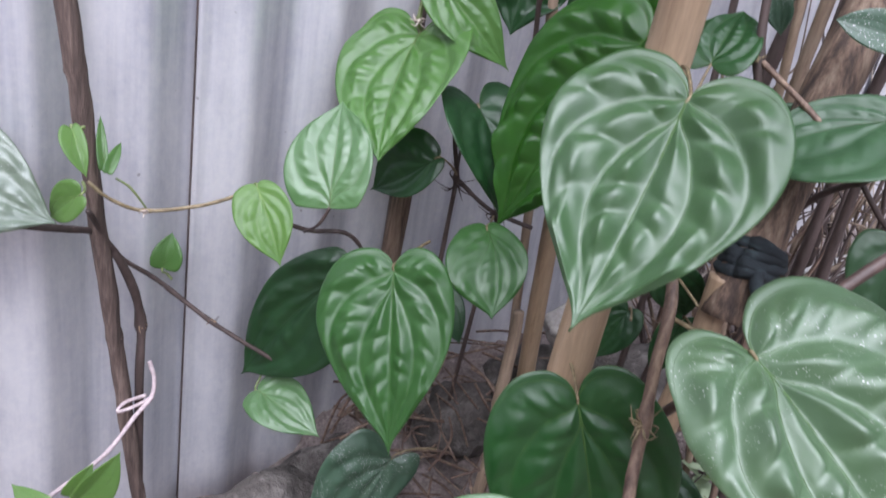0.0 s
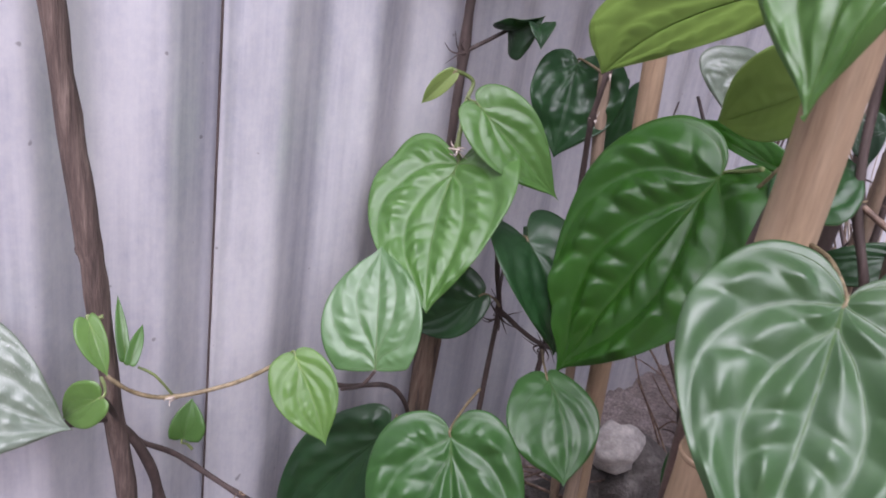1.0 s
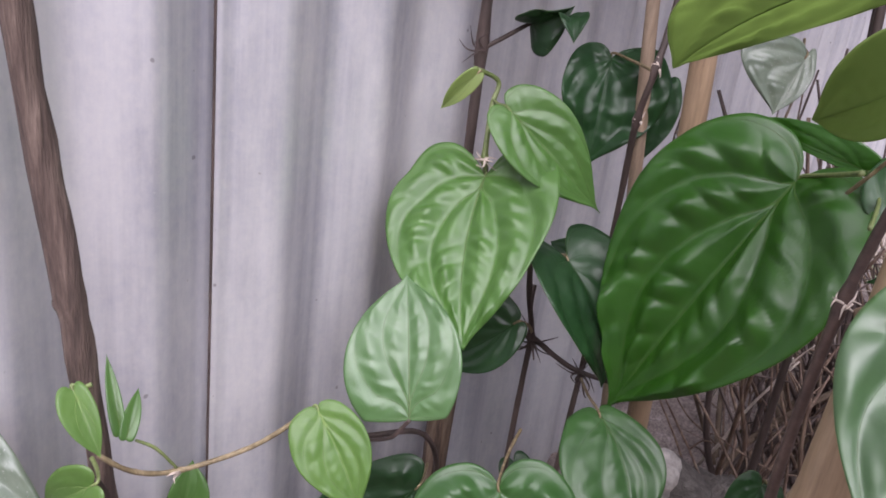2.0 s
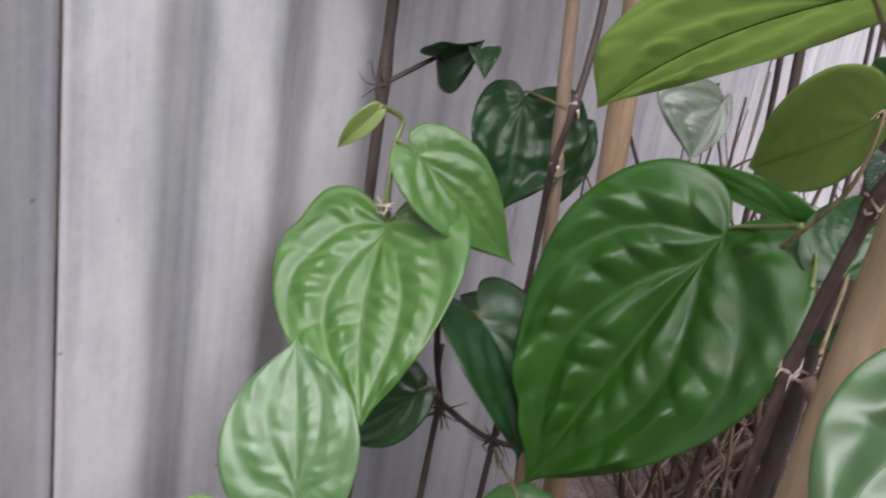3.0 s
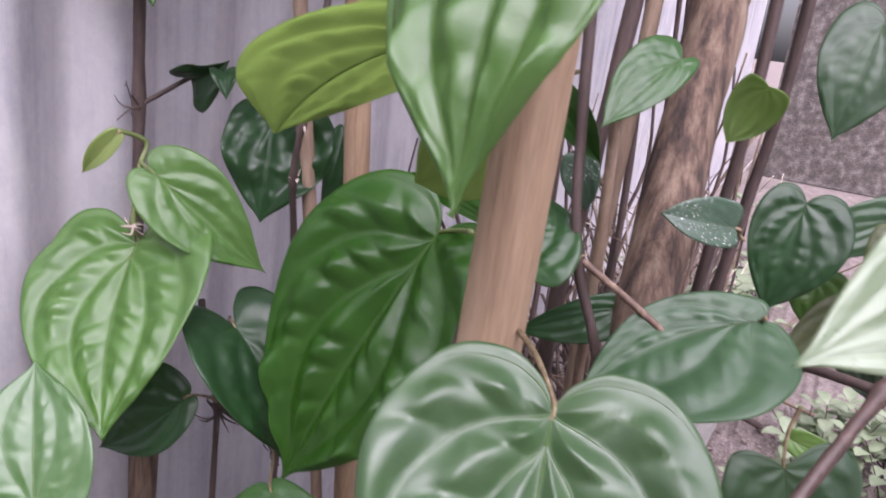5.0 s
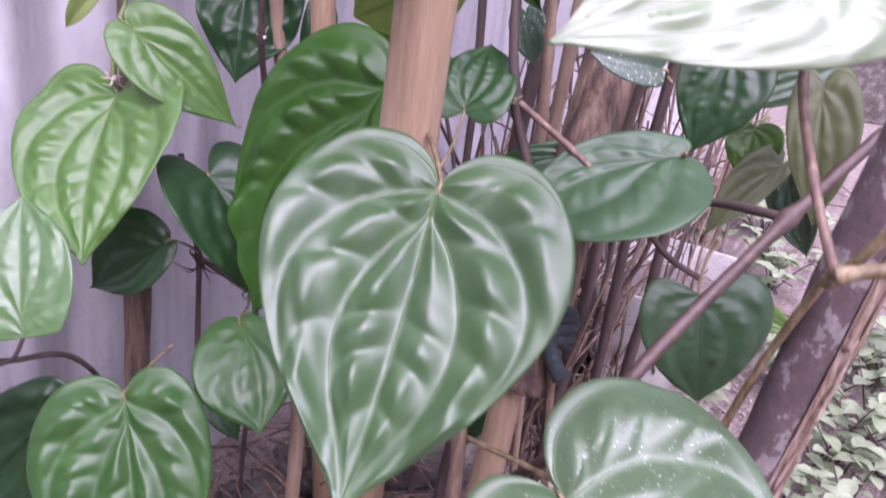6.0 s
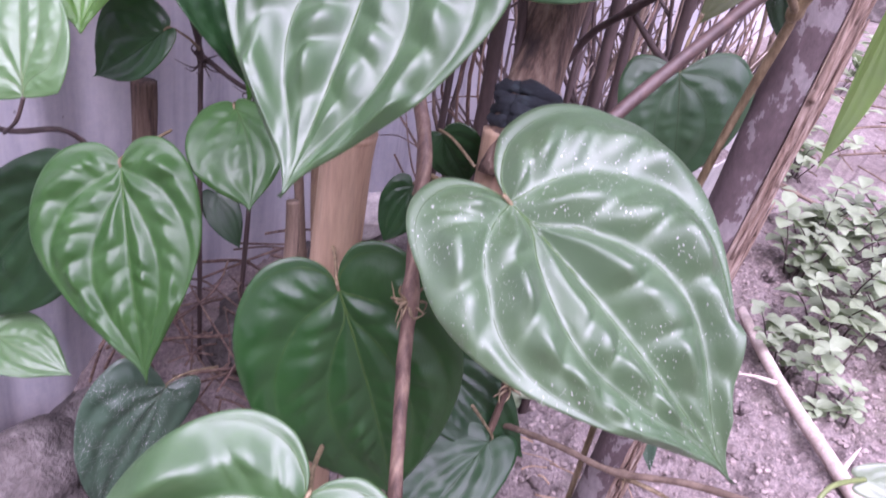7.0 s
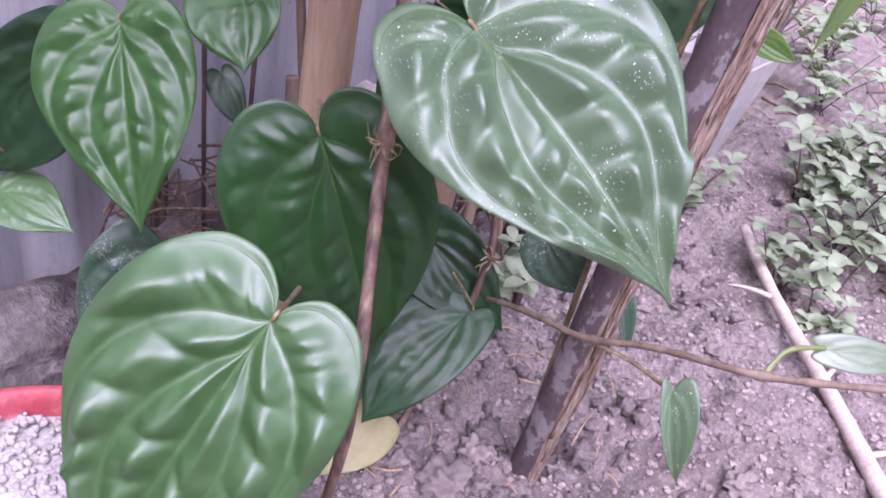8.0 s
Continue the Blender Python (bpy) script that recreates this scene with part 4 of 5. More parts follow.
leaf(v, (0.4156, 0.3573, 0.2768), (0.3860, 0.3099, 0.2290), (-0.6281, -0.3215, 0.7086), 0.0376, 0.0232, to=(0.47, 0.40, 0.262), look_="glossy", fold=0.173, bow=0.075, seed=40, cup=-0.011, lobe=0.655, plump=1.15, blunt=1.32, bend=-0.087, gap=0.13, quilt=0.75)
leaf(v, (0.514, 0.437, 0.569), (0.529, 0.413, 0.589), (-0.81, -0.58, -0.07), 0.011, 0.021, look_="glossy", fold=0.1, seed=41, nu=10, nv=24)
leaf(v, (0.596, 0.376, 0.584), (0.556, 0.404, 0.540), (-0.79, -0.42, 0.44), 0.026, 0.036, to=(0.57, 0.36, 0.62), look_="grey", fold=0.2, seed=42)
leaf(v, (0.6215, 0.3549, 0.4898), (0.6002, 0.3603, 0.4484), (-0.7858, -0.5194, 0.3357), 0.0439, 0.0113, to=(0.66, 0.37, 0.50), look_="ashen", fold=0.279, seed=43, bow=0.036, cup=0.011, lobe=1.44, plump=1.15, blunt=1.17, bend=0.009)
leaf(v, (0.480, 0.447, 0.162), (0.480, 0.417, 0.122), (-0.58, -0.65, 0.50), 0.016, 0.014, look_="dark", fold=0.1, seed=44, nu=10, nv=24)
stem(v, [(0.50, 0.40, 0.62), (0.51, 0.386, 0.575), (0.53, 0.37, 0.595), (0.56, 0.34, 0.64)], 0.0026, STEM_RUST, "stout brown side stem", nodes_=[(0.53, 0.37, 0.595)])
rootlets(v, (0.505, 0.39, 0.56), 14, 0.02, 45, STEM_RUST)
rootlets(v, (0.53, 0.368, 0.595), 7, 0.007, 46, TWIG_PALE)

# ---- vine on the bamboo stake ----
v = thing("betel_vine", (0.38, 0.21, 0.0), "betel vine on the bamboo stake with large glossy heart-shaped leaves", "vine")
stem(v, [(0.40, 0.235, -0.01), (0.395, 0.245, 0.15), (0.392, 0.25, 0.3), (0.396, 0.247, 0.40), (0.404, 0.237, 0.47), (0.398, 0.225, 0.53), (0.40, 0.225, 0.7)], 0.0027, STEM_PLUM, "old brown climbing stem", nodes_=[(0.396, 0.247, 0.40), (0.404, 0.237, 0.47)])
rootlets(v, (0.394, 0.245, 0.40), 8, 0.009, 51, TWIG_PALE)
rootlets(v, (0.402, 0.235, 0.47), 8, 0.009, 52, TWIG_PALE)
leaf(v, (0.4681, 0.2986, 0.4337), (0.4291, 0.3597, 0.2742), (-0.9402, 0.1704, 0.2948), 0.0707, 0.0668, to=(0.43, 0.262, 0.452), look_="mid", fold=0.296, bow=0.067, seed=53, nu=40, nv=96, quilt=1.0, gap=0.095, cup=0.035, lobe=0.956, plump=1.19, blunt=0.998, bend=-0.021)
leaf(v, (0.3286, 0.1795, 0.4306), (0.2602, 0.1646, 0.3318), (-0.7813, -0.2390, 0.5766), 0.0563, 0.0541, to=(0.366, 0.208, 0.438), stalk=(0.345, 0.193, 0.440), look_="waxy", fold=0.074, bow=-0.003, cup=-0.037, seed=54, nu=44, nv=104, lobe=1.16, gap=0.14, quilt=1.2, plump=1.27, blunt=0.944, bend=-0.014)
leaf(v, (0.3536, 0.2554, 0.5388), (0.3846, 0.3455, 0.4868), (-0.3590, -0.3704, -0.8567), 0.0403, 0.0325, to=(0.402, 0.236, 0.50), look_="lit", fold=0.174, bow=0.032, seed=55, plump=0.86, under=True, nu=26, nv=64, quilt=0.8, gap=0.1, cup=0.072, lobe=1.58, blunt=1.08, bend=-0.056)
leaf(v, (0.4387, 0.2478, 0.5014), (0.4119, 0.2855, 0.4735), (-0.6625, -0.6889, -0.2940), 0.0326, 0.0246, to=(0.46, 0.275, 0.43), look_="lit", fold=0.077, seed=56, under=True, quilt=0.6, bow=-0.024, cup=0.027, lobe=1.01, plump=0.821, blunt=1.2, bend=0.017)
leaf(v, (0.478, 0.271, 0.446), (0.493, 0.340, 0.458), (-0.98, 0.20, 0.10), 0.013, 0.004, to=(0.42, 0.25, 0.43), look_="mid", fold=0.1, seed=57)
leaf(v, (0.456, 0.241, 0.431), (0.493, 0.249, 0.463), (-0.65, -0.08, 0.76), 0.025, 0.023, to=(0.43, 0.24, 0.40), look_="mid_shaded", fold=0.1, seed=58, plump=0.8)
leaf(v, (0.3239, 0.2009, 0.5990), (0.2710, 0.1960, 0.5010), (-0.8624, 0.2216, 0.4552), 0.0465, 0.0350, look_="fresh", lobe=1, fold=0.105, bow=0.105, seed=59, nu=32, nv=76, quilt=1.6, gap=0.14, cup=0.113, plump=1.14, blunt=0.973, bend=-0.014)
leaf(v, (0.414, 0.286, 0.598), (0.418, 0.283, 0.558), (-0.96, -0.26, -0.08), 0.014, 0.020, look_="mid", fold=0.1, seed=60, under=True)
stem(v, [(0.315, 0.15, -0.01), (0.305, 0.13, 0.08), (0.300, 0.122, 0.16), (0.327, 0.146, 0.235), (0.343, 0.160, 0.287), (0.357, 0.172, 0.33), (0.378, 0.205, 0.365), (0.395, 0.24, 0.40)], 0.0034, STEM_RUST, "brown ribbed stem", nodes_=[(0.3365, 0.1545, 0.263)])
rootlets(v, (0.333, 0.1525, 0.263), 14, 0.017, 61, STEM_TAN)
leaf(v, (0.3199, 0.1074, 0.3351), (0.3309, 0.0007, 0.2578), (-0.5396, -0.5294, 0.6546), 0.0495, 0.0694, to=(0.355, 0.168, 0.315), stalk=(0.35, 0.125, 0.318), look_="dusty", fold=0.291, bow=0.101, seed=62, nu=44, nv=104, lobe=1.53, gap=0.12, quilt=1.5, cup=0.174, plump=1.42, blunt=0.901, bend=0.02)
leaf(v, (0.3339, 0.1941, 0.2512), (0.3660, 0.1625, 0.1041), (-0.7246, -0.6891, -0.0104), 0.0590, 0.0514, to=(0.38, 0.245, 0.252), stalk=(0.356, 0.216, 0.252), look_="mid_shaded", fold=0.14, bow=0.061, seed=63, nu=36, nv=84, quilt=0.65, gap=0.085, cup=-0.01, lobe=1.08, plump=1.35, blunt=0.949, bend=-0.021)
leaf(v, (0.2618, 0.1429, 0.2018), (0.1837, 0.1742, 0.0609), (-0.8363, -0.4006, 0.3743), 0.0688, 0.0571, to=(0.31, 0.175, 0.176), stalk=(0.29, 0.163, 0.184), look_="waxy", fold=0.096, bow=0.066, seed=64, nu=44, nv=104, quilt=1.5, gap=0.14, lobe=1.02, cup=0.058, plump=1.19, blunt=0.985, bend=-0.004)
leaf(v, (0.3436, 0.3748, 0.2491), (0.3138, 0.3164, 0.1318), (-0.7789, -0.4596, 0.4268), 0.0556, 0.0465, to=(0.40, 0.40, 0.25), look_="glossy", fold=0.142, bow=0.047, seed=65, nu=36, nv=84, quilt=1.0, gap=0.1, cup=0.057, lobe=0.917, plump=1.29, blunt=0.959, bend=-0.005)
leaf(v, (0.3600, 0.3586, 0.0791), (0.3110, 0.3756, -0.0202), (-0.5647, -0.8133, 0.1404), 0.0451, 0.0248, to=(0.39, 0.34, 0.09), look_="grey", fold=0.118, bow=0.044, seed=66, cup=0.018, lobe=1.03, plump=0.876, blunt=0.851, bend=0.048)
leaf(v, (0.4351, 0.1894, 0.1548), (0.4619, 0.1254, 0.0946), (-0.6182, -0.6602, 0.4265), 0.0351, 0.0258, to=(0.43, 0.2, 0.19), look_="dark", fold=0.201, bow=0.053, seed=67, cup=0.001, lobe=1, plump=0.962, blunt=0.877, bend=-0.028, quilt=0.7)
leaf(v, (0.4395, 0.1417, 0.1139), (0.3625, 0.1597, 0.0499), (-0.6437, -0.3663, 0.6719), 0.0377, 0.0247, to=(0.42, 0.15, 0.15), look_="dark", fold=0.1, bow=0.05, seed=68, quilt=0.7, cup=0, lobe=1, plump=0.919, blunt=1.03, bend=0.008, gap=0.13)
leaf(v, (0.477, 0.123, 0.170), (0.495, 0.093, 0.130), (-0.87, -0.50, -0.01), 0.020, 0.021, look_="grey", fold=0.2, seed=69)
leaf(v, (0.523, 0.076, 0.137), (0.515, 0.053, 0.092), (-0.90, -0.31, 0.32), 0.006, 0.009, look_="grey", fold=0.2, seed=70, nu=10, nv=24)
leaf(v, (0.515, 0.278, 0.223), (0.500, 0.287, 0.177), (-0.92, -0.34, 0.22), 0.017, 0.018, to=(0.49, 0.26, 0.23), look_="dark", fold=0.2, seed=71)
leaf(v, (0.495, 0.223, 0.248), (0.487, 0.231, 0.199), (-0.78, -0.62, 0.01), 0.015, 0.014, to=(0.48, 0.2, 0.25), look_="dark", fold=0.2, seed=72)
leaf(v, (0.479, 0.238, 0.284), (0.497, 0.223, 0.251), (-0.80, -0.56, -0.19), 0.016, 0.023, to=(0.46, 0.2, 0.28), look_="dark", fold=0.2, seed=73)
stem(v, [(0.385, 0.15, -0.01), (0.40, 0.155, 0.02), (0.438, 0.15, 0.08), (0.447, 0.142, 0.155), (0.452, 0.15, 0.2), (0.47, 0.17, 0.30)], 0.0024, STEM_RUST, nodes_=[(0.447, 0.142, 0.155)])
rootlets(v, (0.446, 0.139, 0.155), 12, 0.014, 74, STEM_TAN)
stem(v, [(0.485, 0.2, 0.07), (0.455, 0.14, 0.118), (0.438, 0.095, 0.14), (0.43, 0.06, 0.15), (0.428, 0.02, 0.17), (0.424, -0.034, 0.190), (0.47, -0.09, 0.19), (0.52, -0.15, 0.19)], 0.002, DRY, "dry brown ribbed runner", nodes_=[(0.43, 0.055, 0.151), (0.424, -0.034, 0.190)])
stem(v, [(0.43, 0.055, 0.150), (0.43, 0.03, 0.152), (0.425, 0.004, 0.152)], 0.0013, STEM_TAN)
stem(v, [(0.424, -0.034, 0.190), (0.44, -0.038, 0.2), (0.464, -0.052, 0.197)], 0.0014, STEM_GREEN)
rootlets(v, (0.43, 0.053, 0.149), 5, 0.007, 75, STEM_TAN)
leaf(v, (0.4254, 0.0025, 0.1532), (0.4181, -0.0209, 0.1025), (-0.8396, -0.4372, 0.3225), 0.0066, 0.0139, look_="dusty", fold=0.489, bow=0.056, seed=76, nu=12, nv=28, cup=0.01, lobe=1.09, plump=0.916, blunt=0.852, bend=0.039)
leaf(v, (0.464, -0.052, 0.196), (0.500, -0.095, 0.192), (-0.54, -0.52, 0.66), 0.010, 0.010, look_="pale", fold=0.2, seed=77, nu=10, nv=24)

v = thing("fallen_leaf", (0.37, 0.16, 0.01), "pale yellowed betel leaf fallen on the soil", "leaf")
leaf(v, (0.392, 0.163, 0.034), (0.338, 0.168, 0.012), (-0.55, -0.5, 0.67), 0.02, 0.02, look_="yellow", fold=0.05, bow=0.08, cup=0.05, seed=120, quilt=0.35, lobe=0.6, nu=14, nv=30)

# ---- vine on the right-hand branches ----
v = thing("branch_vine", (0.48, 0.19, 0.0), "betel vine straggling over dry branches, dusty dark green leaves", "vine")
stem(v, [(0.52, 0.22, -0.01), (0.50, 0.21, 0.2), (0.485, 0.2, 0.36), (0.478, 0.223, 0.44), (0.478, 0.232, 0.50), (0.48, 0.24, 0.62), (0.5, 0.23, 0.8), (0.53, 0.22, 1.05)], 0.0029, STEM_DARK, "dark jointed stem", nodes_=[(0.478, 0.223, 0.44)])
stem(v, [(0.478, 0.223, 0.44), (0.477, 0.205, 0.431), (0.476, 0.187, 0.422), (0.478, 0.165, 0.408), (0.48, 0.15, 0.395)], 0.0019, STEM_RUST)
stem(v, [(0.525, 0.048, 0.455), (0.488, 0.075, 0.411), (0.46, 0.09, 0.385), (0.415, 0.112, 0.344), (0.405, 0.125, 0.31), (0.43, 0.17, 0.24), (0.49, 0.25, 0.1), (0.52, 0.28, -0.01)], 0.0033, STEM_PLUM, "smooth purplish stem", nodes_=[(0.488, 0.075, 0.411)])
stem(v, [(0.488, 0.075, 0.411), (0.52, 0.12, 0.40), (0.545, 0.16, 0.375), (0.56, 0.2, 0.33), (0.57, 0.24, 0.2), (0.57, 0.24, 0.0)], 0.0025, STEM_DARK, nodes_=[(0.545, 0.16, 0.375)])
stem(v, [(0.545, 0.16, 0.375), (0.56, 0.14, 0.35), (0.58, 0.12, 0.335)], 0.002, STEM_DARK)
rootlets(v, (0.476, 0.221, 0.44), 7, 0.006, 80, STEM_TAN)
leaf(v, (0.4937, 0.1337, 0.4260), (0.4464, 0.2029, 0.3794), (-0.7227, -0.0283, 0.6906), 0.0212, 0.0510, to=(0.49, 0.13, 0.43), look_="dull", fold=0.164, bow=0.024, seed=81, nu=26, nv=64, lobe=0.793, quilt=0.7, cup=-0.039, plump=1.21, blunt=1.12, bend=0.07)
leaf(v, (0.4851, 0.1052, 0.3615), (0.4838, 0.0917, 0.3027), (-0.8558, -0.4997, 0.1338), 0.0314, 0.0394, to=(0.495, 0.105, 0.39), look_="dull", fold=0.043, bow=0.061, seed=82, quilt=0.6, plump=0.8, cup=0.065, lobe=1.19, blunt=0.924, bend=-0.002)
leaf(v, (0.500, 0.154, 0.467), (0.478, 0.186, 0.471), (-0.78, -0.58, 0.25), 0.013, 0.011, to=(0.51, 0.15, 0.46), look_="grey", fold=0.15, seed=83, nu=10, nv=24, lobe=0.5, plump=0.75, quilt=0.4)
leaf(v, (0.516, 0.200, 0.408), (0.494, 0.256, 0.383), (-0.92, -0.21, 0.34), 0.010, 0.016, to=(0.53, 0.19, 0.41), look_="dark", fold=0.1, seed=84)
leaf(v, (0.493, 0.259, 0.519), (0.505, 0.227, 0.484), (-0.91, -0.41, 0.05), 0.009, 0.011, to=(0.482, 0.24, 0.53), look_="glossy", fold=1.2, bow=0.12, seed=85)
leaf(v, (0.522, 0.245, 0.482), (0.527, 0.236, 0.452), (-0.93, -0.37, -0.04), 0.011, 0.011, look_="grey", fold=0.1, seed=86, nu=10, nv=24)
leaf(v, (0.551, 0.159, 0.534), (0.546, 0.173, 0.502), (-0.98, -0.19, 0.05), 0.014, 0.015, look_="mid", fold=0.1, seed=87, under=True, nu=12, nv=26, lobe=0.4, plump=0.8)
leaf(v, (0.499, 0.196, 0.542), (0.464, 0.219, 0.507), (-0.77, -0.31, 0.55), 0.019, 0.011, look_="glossy", fold=0.1, seed=88)
leaf(v, (0.529, 0.127, 0.482), (0.516, 0.133, 0.425), (-0.96, -0.16, 0.21), 0.022, 0.026, look_="dark", fold=0.15, seed=89)
leaf(v, (0.577, 0.080, 0.477), (0.551, 0.138, 0.445), (-0.93, -0.29, 0.23), 0.015, 0.013, look_="dull", fold=0.15, seed=90)
leaf(v, (0.577, 0.113, 0.436), (0.570, 0.111, 0.405), (-0.97, -0.09, 0.22), 0.014, 0.018, to=(0.60, 0.11, 0.44), look_="fresh", fold=0.3, seed=91, wave=0.05)
leaf(v, (0.569, 0.092, 0.420), (0.544, 0.120, 0.375), (-0.90, -0.21, 0.37), 0.017, 0.008, look_="olive", fold=0.2, seed=92)
leaf(v, (0.548, 0.082, 0.469), (0.534, 0.066, 0.398), (-0.98, -0.04, 0.20), 0.016, 0.020, look_="olive", fold=0.1, seed=93)
leaf(v, (0.592, 0.090, 0.413), (0.613, 0.066, 0.358), (-0.92, 0.11, -0.39), 0.016, 0.016, look_="grey", fold=0.15, seed=94)
leaf(v, (0.601, 0.114, 0.575), (0.584, 0.124, 0.509), (-0.97, -0.04, 0.24), 0.025, 0.024, look_="dull", fold=0.1, seed=96, quilt=0.6)
leaf(v, (0.694, 0.098, 0.281), (0.706, 0.060, 0.269), (-0.93, -0.33, 0.18), 0.010, 0.012, look_="young", fold=0.2, seed=98, nu=12, nv=26)
leaf(v, (0.643, 0.031, 0.406), (0.586, 0.034, 0.305), (-0.87, -0.02, 0.49), 0.005, 0.014, look_="mid", fold=0.1, seed=95, under=True)

# made-up crown above view, with stems to hold it, darkening the far fence
SHADE_CROWN_STEMS = ((0.56, 0.3), (0.7, 0.26), (0.82, 0.36), (1.0, 0.3), (1.2, 0.33))
rnd = random.Random(71)
for k in range(74):
    c = Vector((rnd.uniform(0.46, 1.3), rnd.uniform(0.12, 0.5), rnd.uniform(0.77, 1.06)))
    ax = Vector((rnd.uniform(-0.8, 0.4), rnd.uniform(-0.6, 0.6), rnd.uniform(-1.0, -0.2))).normalized() * rnd.uniform(0.08, 0.12)
    w = ax.length * 0.36
    hold = min(SHADE_CROWN_STEMS, key=lambda q: (q[0] - c.x) ** 2 + (q[1] - c.y) ** 2)
    leaf(v, c, c + ax, (-0.6 + rnd.uniform(-0.3, 0.3), -0.3, 0.7), w, w, to=(hold[0] + 0.015, hold[1] + 0.01, min(c.z + 0.03, 1.07)), look_=rnd.choice(("glossy", "dull", "mid")), seed=200 + k, nu=8, nv=18)
for q in SHADE_CROWN_STEMS:
    stem(v, [(q[0], q[1], 0.0), (q[0] + 0.02, q[1], 0.4), (q[0] + 0.01, q[1] + 0.02, 0.75), (q[0] + 0.03, q[1], 1.08)], 0.003, STEM_DARK)

# ---- shoot over the split post ----
v = thing("post_vine", (0.44, 0.07, 0.0), "betel shoot on the split post, its leaf coloured pale for sky glare", "vine")
stem(v, [(0.5, 0.1, -0.06), (0.482, 0.088, 0.2), (0.455, 0.07, 0.327), (0.43, 0.053, 0.40), (0.412, 0.049, 0.411), (0.40, 0.035, 0.44), (0.39, 0.02, 0.475), (0.385, 0.0, 0.53)], 0.0021, STEM_TAN, "tan jointed stem", nodes_=[(0.412, 0.049, 0.411)])
stem(v, [(0.412, 0.049, 0.411), (0.36, 0.05, 0.43), (0.30, 0.048, 0.449), (0.291, 0.049, 0.451)], 0.0017, STEM_TAN)
stem(v, [(0.291, 0.049, 0.451), (0.30, 0.06, 0.47), (0.318, 0.071, 0.494), (0.335, 0.07, 0.52)], 0.0013, STEM_RUST, "thin pinkish leaf stalk")
stem(v, [(0.291, 0.049, 0.451), (0.294, 0.035, 0.456), (0.297, 0.01, 0.462), (0.30, -0.04, 0.47), (0.33, -0.1, 0.45), (0.38, -0.12, 0.2), (0.39, -0.12, -0.01)], 0.0018, STEM_TAN, nodes_=[(0.291, 0.049, 0.451)])
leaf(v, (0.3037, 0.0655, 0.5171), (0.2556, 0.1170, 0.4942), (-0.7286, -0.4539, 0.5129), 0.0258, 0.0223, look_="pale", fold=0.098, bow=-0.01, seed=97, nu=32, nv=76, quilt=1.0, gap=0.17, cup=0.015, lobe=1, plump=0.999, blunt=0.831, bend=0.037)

# ---- added plain walls, behind and at the far end ----
# invented wall out of view, darkening the low reflections in the leaves
bm = bmesh.new()
bmesh.ops.create_cube(bm, size=1.0, matrix=Matrix.Translation((-3.2, -0.8, 1.28)) @ Matrix.Diagonal((0.2, 9.0, 2.6, 1)))
bmesh.ops.bevel(bm, geom=bm.edges[:], offset=0.02, segments=2, affect="EDGES")
solo("wall_west", bm, STONE, (-3.2, -0.8, 0), "plain weathered grey wall, added to close off the garden", "wall", kind="structure", smooth=False)

# invented wall that hides the bright horizon past the fence
bm = bmesh.new()
bmesh.ops.create_cube(bm, size=1.0, matrix=Matrix.Translation((4.3, -2.0, 0.75)) @ Matrix.Diagonal((0.2, 4.9, 1.54, 1)))
bmesh.ops.bevel(bm, geom=bm.edges[:], offset=0.02, segments=2, affect="EDGES")
solo("wall_east", bm, STONE, (4.3, -2.0, 0), "plain weathered grey wall, added to close off the garden", "wall", kind="structure", smooth=False)

# ---- ground things ----
def build_rock():
    rock = bmesh.new()
    lump(rock, (0.275, 0.425, -0.02), 0.078, 3, 4, 0.4, 1.5, scale=(1.0, 0.65, 0.5))
    for w in rock.verts:
        w.co += w.normal * 0.002 * noise.noise(w.co * 60)
    solo("rock", rock, STONE, (0.275, 0.425, -0.06), "dark grey rough stone at the foot of the fence", "rock")
    for q, s, m, sd in (((0.36, 0.47, -0.055), 0.05, STONE, 11), ((0.40, 0.49, -0.05), 0.045, STONE, 12), ((0.50, 0.41, 0.03), 0.05, STONE, 13), ((0.60, 0.38, 0.13), 0.028, PALE_STONE, 14), ((0.63, 0.37, 0.09), 0.045, STONE, 15), ((0.66, 0.34, 0.06), 0.06, STONE, 16), ((0.58, 0.40, 0.06), 0.05, STONE, 17)):
        rock = bmesh.new()
        lump(rock, q, s, sd, 3, 0.4, 1.5, scale=(1, 0.8, 0.75))
        pale = m is PALE_STONE
        solo("rock", rock, m, (q[0], q[1], 0), "pale chipped stone lying on the rubble" if pale else "rough grey-brown stone in the rubble by the fence", "rock", "stones by the fence")


build_rock()


def ring_pts(c, r, z, n=48):
    return [Vector((c[0] + r * math.cos(2 * math.pi * k / n), c[1] + r * math.sin(2 * math.pi * k / n), z)) for k in range(n)]


def lathe(bm, c, rows, n=48):
    rings = [[bm.verts.new(q) for q in ring_pts(c, r, z, n)] for r, z in rows]
    for a, b in zip(rings, rings[1:]):
        for k in range(n):
            bm.faces.new((a[k], a[(k + 1) % n], b[(k + 1) % n], b[k]))
    return rings


